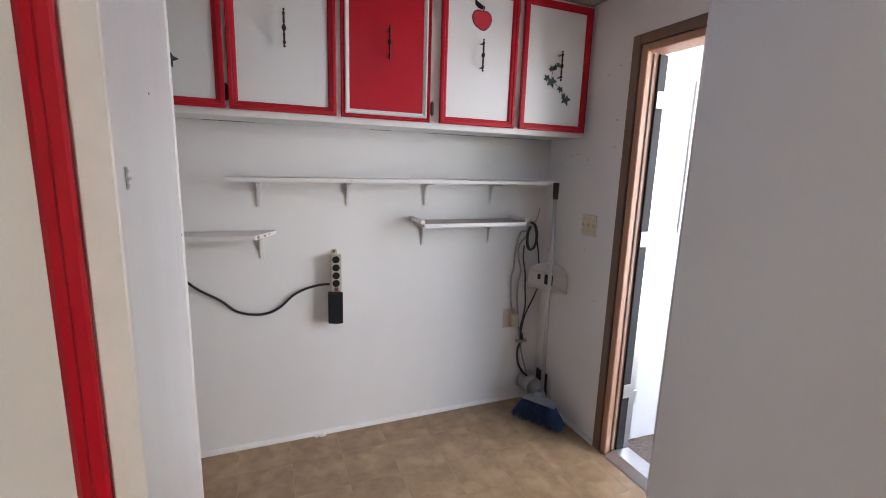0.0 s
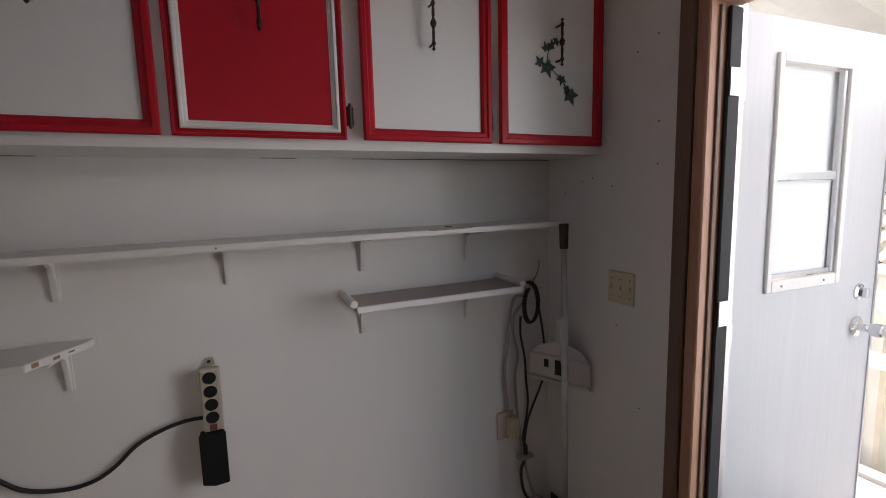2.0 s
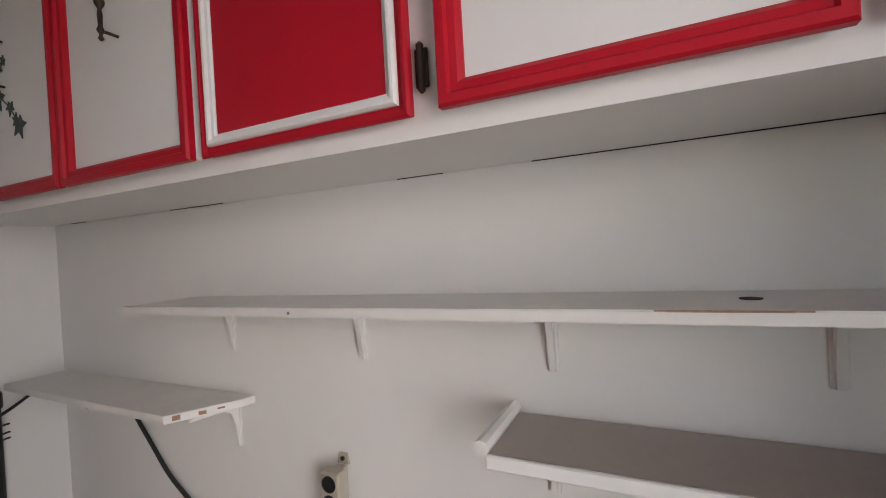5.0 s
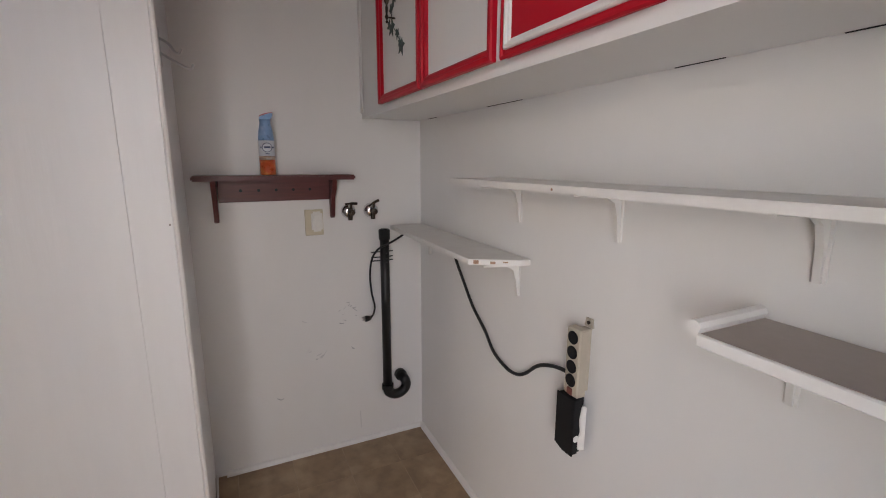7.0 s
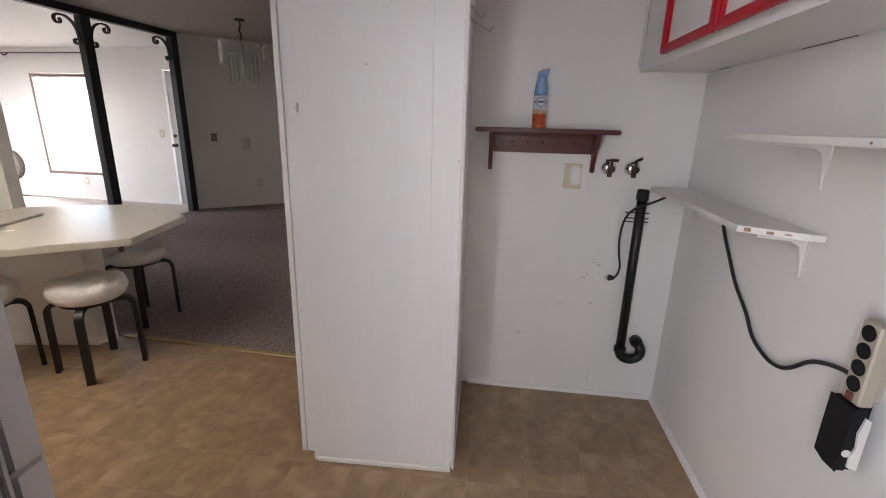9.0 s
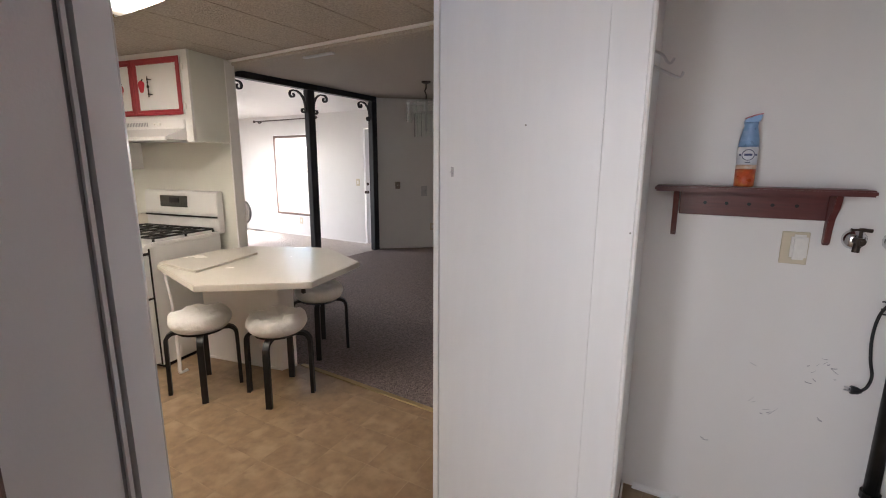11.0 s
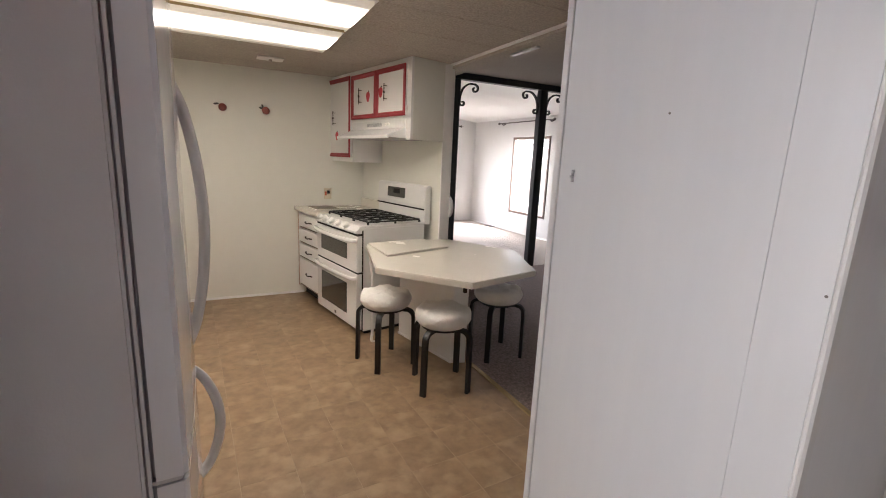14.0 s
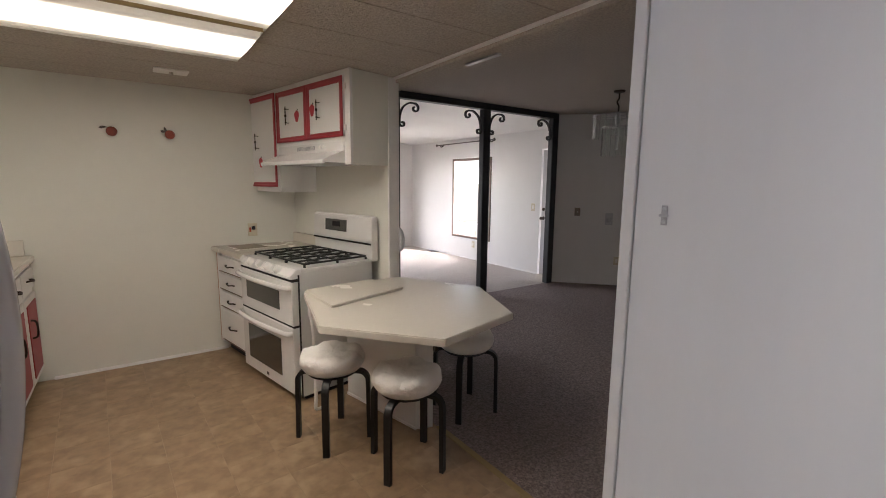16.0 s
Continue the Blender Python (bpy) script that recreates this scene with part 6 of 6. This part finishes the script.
rod("curtain_rod", (-3.5, -9.9, 2.18), (-0.4, -9.9, 2.18), (0, 0.09, 0), "dark curtain rod on the end wall")
def small_plate(name, x, y, z, w, h, label, category):
    t = thing(name, (x, y, z), label, category)
    part("plate", box((x + 0.0005, y - w / 2, z - h / 2), (x + 0.007, y + w / 2, z + h / 2), 0.002), M["plate"], t)
    part("insert", box((x + 0.007, y - w / 5, z - h / 4), (x + 0.012, y + w / 5, z + h / 4), 0.001), M["white_plastic"], t)
small_plate("living_outlet", -4.0, -7.64, 0.30, 0.08, 0.12, "ivory outlet under the window", "outlet")
small_plate("living_switch", -4.0, -6.12, 1.085, 0.08, 0.12, "ivory switch beside the entrance door", "switch")
ed = thing("door_entrance", (-4.02, -5.80, 0.0), "pale grey entrance door with dark knob", "door", kind="structure")
part("leaf", box((-4.07, -5.968, 0.008), (-4.03, -5.632, 1.985), 0.003), M["door_white"], ed)
part("knob", lathe([(0.028, 0), (0.028, 0.006), (0.011, 0.012), (0.011, 0.035), (0.026, 0.045), (0.024, 0.066), (0.002, 0.07)], (-4.03, -5.92, 0.92), "x", 14), M["bronze"], ed, "dark door knob")
part("deadbolt", lathe([(0.026, 0), (0.026, 0.01), (0.01, 0.014)], (-4.03, -5.92, 1.06), "x", 14), M["bronze"], ed)
fv = thing("floor_vent", (-3.85, -8.9, 0.006), "dark floor register near the wall", "vent")
part("grille", box((-3.98, -9.05, 0.006), (-3.86, -8.78, 0.012), 0.002), M["bronze"], fv)
fr2 = thing("window_end", (-1.8, -9.9, 0.5), "wide window in the end wall", "window", kind="structure")
for lo, hi in (((-3.0, -9.96, 0.5), (-2.955, -9.89, 1.9)), ((-0.645, -9.96, 0.5), (-0.6, -9.89, 1.9)), ((-2.954, -9.96, 0.5), (-0.646, -9.89, 0.545)), ((-2.954, -9.96, 1.855), (-0.646, -9.89, 1.9))):
    part("window_frame", box(lo, hi, 0.003), M["window_trim"], fr2)

# slatted metal awning and hedge outside the living room window
aw = thing("window_awning", (-4.8, -7.75, 1.9), "grey slatted metal awning outside the window", "awning")
for k in range(15):
    q = k / 14
    b = box((-0.045, -1.0, -0.003), (0.045, 1.0, 0.003))
    b.transform(Matrix.Translation((-4.25 - 0.75 * q, -8.2, 2.12 - 0.68 * q)) @ Matrix.Rotation(radians(18), 4, "Y"))
    part("slat", b, M["awning"], aw)
for yy in (-9.18, -7.22):
    part("arm", tube([(-4.135, yy, 2.155), (-5.02, yy, 1.42)], 0.012, 6, 1), M["awning"], aw)

for o in [o for o in bpy.data.objects if o not in before_wing and o.parent is None]:
    to_wing(o)

# ---- outdoors ----
tagged(part("ground", box((-60, -70, -0.30), (60, 60, -0.14)), M["soil"]), "dry ground around the house", "ground", kind="structure")
tagged(part("pavement_porch", box((2.47, -4.5, -0.135), (4.09, 2.5, -0.012)), M["concrete"]), "pale concrete porch slab", "pavement", kind="structure")
tagged(part("porch_carpet", box((2.475, -1.75, -0.0115), (3.38, -0.2, 0.006), 0.004), M["porch_carpet"]), "brown carpet mat on the porch", "carpet", kind="structure")
rl = thing("porch_railing", (3.75, -1.0, 0.0), "white painted porch railing", "railing")
part("top_rail", box((3.70, -2.6, 0.635), (3.79, 0.9, 0.685), 0.004), M["rail"], rl)
part("bottom_rail", box((3.725, -2.6, 0.005), (3.775, 0.9, 0.085), 0.004), M["rail"], rl)
for yy in (-0.85, 0.55, -2.2):
    part("post", box((3.715, yy - 0.045, -0.012), (3.785, yy + 0.045, 0.634), 0.004), M["rail"], rl)
tp = thing("porch_post", (3.86, -0.96, 0), "white metal porch roof post", "post")
part("tube", box((3.82, -1.10, -0.012), (3.90, -1.02, 2.09), 0.006), M["rail"], tp)

fe = thing("garden_fence", (4.1, -0.5, -0.14), "cream corrugated metal fence panels with capping", "fence")
y = -3.4
k = 0
while y < 2.2:
    xo = 0.0 if (k // 6) % 2 == 0 else 0.10
    top = 1.02 if (k // 6) % 2 == 0 else 0.97
    b = prism([(4.10 + xo, y), (4.13 + xo, y + 0.012), (4.13 + xo, y + 0.085), (4.10 + xo, y + 0.10), (4.10 + xo, y + 0.14), (4.112 + xo, y + 0.14), (4.112 + xo, y + 0.10), (4.142 + xo, y + 0.085), (4.142 + xo, y + 0.012), (4.112 + xo, y)], -0.14, top)
    part("panel", b, M["fence"], fe)
    y += 0.1405
    k += 1
for q in range(7):
    y0 = -3.4 + q * 0.843
    part("cap", box((4.07 + 0.10 * (q % 2), y0, 1.022 - 0.05 * (q % 2)), (4.18 + 0.10 * (q % 2), y0 + 0.84, 1.06 - 0.05 * (q % 2)), 0.004), M["fence"], fe)
la = thing("lattice_screen", (5.7, 0, 0.9), "cream diagonal wooden lattice screen", "lattice")
b = bmesh.new()
def lattice_panel(x, y0, y1, z0, z1, pitch, bm):
    h = z1 - z0
    n = int((y1 - y0 + h) / pitch) + 1
    for k in range(n):
        for s in (1, -1):
            ys = y0 - h + k * pitch if s == 1 else y0 + k * pitch
            p, q = Vector((x, ys, z0)), Vector((x, ys + s * h, z1))
            d = q - p
            lo, hi = 0.0, 1.0
            for bound, sign in ((y0, 1), (y1, -1)):
                if abs(d.y) > 1e-6:
                    tcut = (bound - p.y) / d.y
                    if sign * d.y > 0:
                        lo = max(lo, tcut)
                    else:
                        hi = min(hi, tcut)
            if hi - lo > 0.02:
                ribbon([p.lerp(q, lo) + Vector((0.004 * s, 0, 0)), p.lerp(q, (lo + hi) / 2) + Vector((0.004 * s, 0, 0)), p.lerp(q, hi) + Vector((0.004 * s, 0, 0))], (0, 0.030, -0.030 * s), 0.006, bm=bm)
lattice_panel(5.05, -2.2, 2.4, 0.98, 1.74, 0.115, b)
part("lattice_panel", b, M["lattice"], la)
b = bmesh.new()
lattice_panel(4.55, -0.28, 2.2, 1.0, 1.22, 0.115, b)
part("lattice_panel", b, M["lattice"], la)
part("top_board", box((5.03, -2.2, 1.74), (5.08, 2.4, 1.775), 0.003), M["lattice"], la)
for yy in (-2.2, 0.1, 2.36):
    part("post", box((5.06, yy, -0.14), (5.11, yy + 0.05, 1.74), 0.003), M["lattice"], la)
for yy in (-0.26, 2.16):
    part("post", box((4.56, yy, -0.14), (4.60, yy + 0.04, 1.22), 0.003), M["lattice"], la)

# corrugated patio roof
b = bmesh.new()
ya, yb2, n = -4.0, 0.75, 72
prev = None
for k in range(n + 1):
    y = ya + (yb2 - ya) * k / n
    ph = k % 6
    dz = 0.05 if ph in (0, 1) else (0.0 if ph in (3, 4) else 0.025)
    ring = [b.verts.new((2.47, y, 2.28 + dz)), b.verts.new((5.25, y, 1.90 + dz)), b.verts.new((5.25, y, 1.905 + dz)), b.verts.new((2.47, y, 2.285 + dz))]
    if prev:
        for i in range(4):
            b.faces.new((prev[i], prev[(i + 1) % 4], ring[(i + 1) % 4], ring[i]))
    prev = ring
pr = thing("patio_roof", (3.6, -0.5, 2.1), "white corrugated metal patio roof", "patio roof")
part("sheet", b, M["rail"], pr)
part("gutter_beam", box((5.12, -4.0, 1.80), (5.20, 0.75, 1.895), 0.005), M["gasket"], pr, "grey edge beam")

sb = thing("spray_bottle", (3.29, -0.775, 0.006), "clear spray bottle with a black trigger on the porch", "spray bottle")
bx0, by0 = 3.29, -0.775
part("bottle", lathe([(0.036, 0.006), (0.040, 0.012), (0.040, 0.11), (0.034, 0.14), (0.018, 0.165), (0.014, 0.185)], (bx0, by0, 0), "z", 18), M["bottle"], sb, smooth=True)
part("label", lathe([(0.0405, 0.035), (0.0405, 0.095)], (bx0, by0, 0), "z", 18), M["can_white"], sb)
part("trigger", prism([(by0 - 0.012, 0.185), (by0 + 0.012, 0.185), (by0 + 0.014, 0.23), (by0 + 0.010, 0.285), (by0 - 0.020, 0.275), (by0 - 0.012, 0.25)], bx0 - 0.010, bx0 + 0.010, "x", bevel=0.003), M["black"], sb)
part("text_bar", box((bx0 - 0.042, by0 - 0.012, 0.055), (bx0 - 0.0398, by0 + 0.012, 0.07)), M["can_navy"], sb)

# shrubs behind the fence, built of many small leaves on stems
def shrub(name, cx, cy, cz, rx, ry, rz2, n, seed, label):
    s = thing(name, (cx, cy, -0.14), label, "shrub")
    r = random.Random(seed)
    st = bmesh.new()
    for k in range(7):
        a = r.uniform(0, 6.28)
        tube([(cx, cy, -0.14), (cx + 0.2 * rx * math.cos(a), cy + 0.2 * ry * math.sin(a), cz * 0.5), (cx + 0.7 * rx * math.cos(a), cy + 0.7 * ry * math.sin(a), cz + r.uniform(-0.3, 0.5) * rz2)], [0.02, 0.018, 0.016, 0.014, 0.012, 0.01, 0.008, 0.006, 0.005, 0.004], 5, 4, bm=st)
    part("stems", st, M["brown_trim"], s)
    vs, fs = [], []
    for k in range(n):
        while True:
            u = Vector((r.uniform(-1, 1), r.uniform(-1, 1), r.uniform(-1, 1)))
            if u.length < 1 and noise.noise(u * 2.3 + Vector((seed, 0, 0))) > -0.12:
                break
        p = Vector((cx + u.x * rx, cy + u.y * ry, cz + u.z * rz2))
        d = Vector((r.uniform(-1, 1), r.uniform(-1, 1), r.uniform(-0.6, 0.6))).normalized()
        e = d.orthogonal().normalized()
        l, w = r.uniform(0.05, 0.11), r.uniform(0.02, 0.04)
        i = len(vs)
        vs += [p - d * l / 2, p + e * w / 2, p + d * l / 2, p - e * w / 2]
        fs += [(i, i + 1, i + 2), (i, i + 2, i + 3)]
    me = bpy.data.meshes.new("crown")
    me.from_pydata([tuple(v) for v in vs], [], fs)
    me.materials.append(M["leaf"])
    o = new("crown", me)
    o.parent = s
    o.matrix_parent_inverse = Matrix.Translation((-cx, -cy, 0.14))
shrub("garden_shrub", 7.0, 1.2, 1.4, 1.2, 1.6, 1.1, 3500, 5, "leafy green garden shrub behind the lattice")
shrub("garden_shrub", 7.2, -1.3, 1.2, 1.1, 1.5, 1.1, 3500, 7, "leafy yellow green shrub behind the fence")
shrub("garden_shrub", 6.3, -0.9, 0.9, 0.4, 0.6, 0.35, 900, 11, "low green shrub beside the fence")

# ---- floor tiles ----
T, X0, Y0 = 0.2285, 0.460, -0.200
tile_meshes = {}
def tile_mesh(w, h):
    key = (round(w, 3), round(h, 3))
    if key not in tile_meshes:
        g = 0.0011
        b = bmesh.new()
        bev = 0.0003
        lo = [b.verts.new(p) for p in ((g, g, -0.0006), (w - g, g, -0.0006), (w - g, h - g, -0.0006), (g, h - g, -0.0006))]
        hi = [b.verts.new(p) for p in ((g + bev, g + bev, 0), (w - g - bev, g + bev, 0), (w - g - bev, h - g - bev, 0), (g + bev, h - g - bev, 0))]
        b.faces.new(hi)
        for i in range(4):
            b.faces.new((lo[i], lo[(i + 1) % 4], hi[(i + 1) % 4], hi[i]))
        bmesh.ops.recalc_face_normals(b, faces=b.faces[:])
        me = bpy.data.meshes.new("tile")
        b.to_mesh(me)
        b.free()
        me.materials.append(M["vinyl"])
        tile_meshes[key] = me
    return tile_meshes[key]
ix0 = math.floor((-0.35 - X0) / T)
iy0 = math.floor((-5.3 - Y0) / T)
for i in range(ix0, ix0 + 15):
    for j in range(iy0, iy0 + 26):
        xa, xb = max(-0.35, X0 + i * T), min(XR, X0 + (i + 1) * T)
        ya2, yb3 = max(-5.3, Y0 + j * T), min(0.0, Y0 + (j + 1) * T)
        if xb - xa < 0.02 or yb3 - ya2 < 0.02:
            continue
        o = new("tile", tile_mesh(xb - xa, yb3 - ya2))
        o.location = (xa, ya2, 0.0)
        o.parent = floor_base
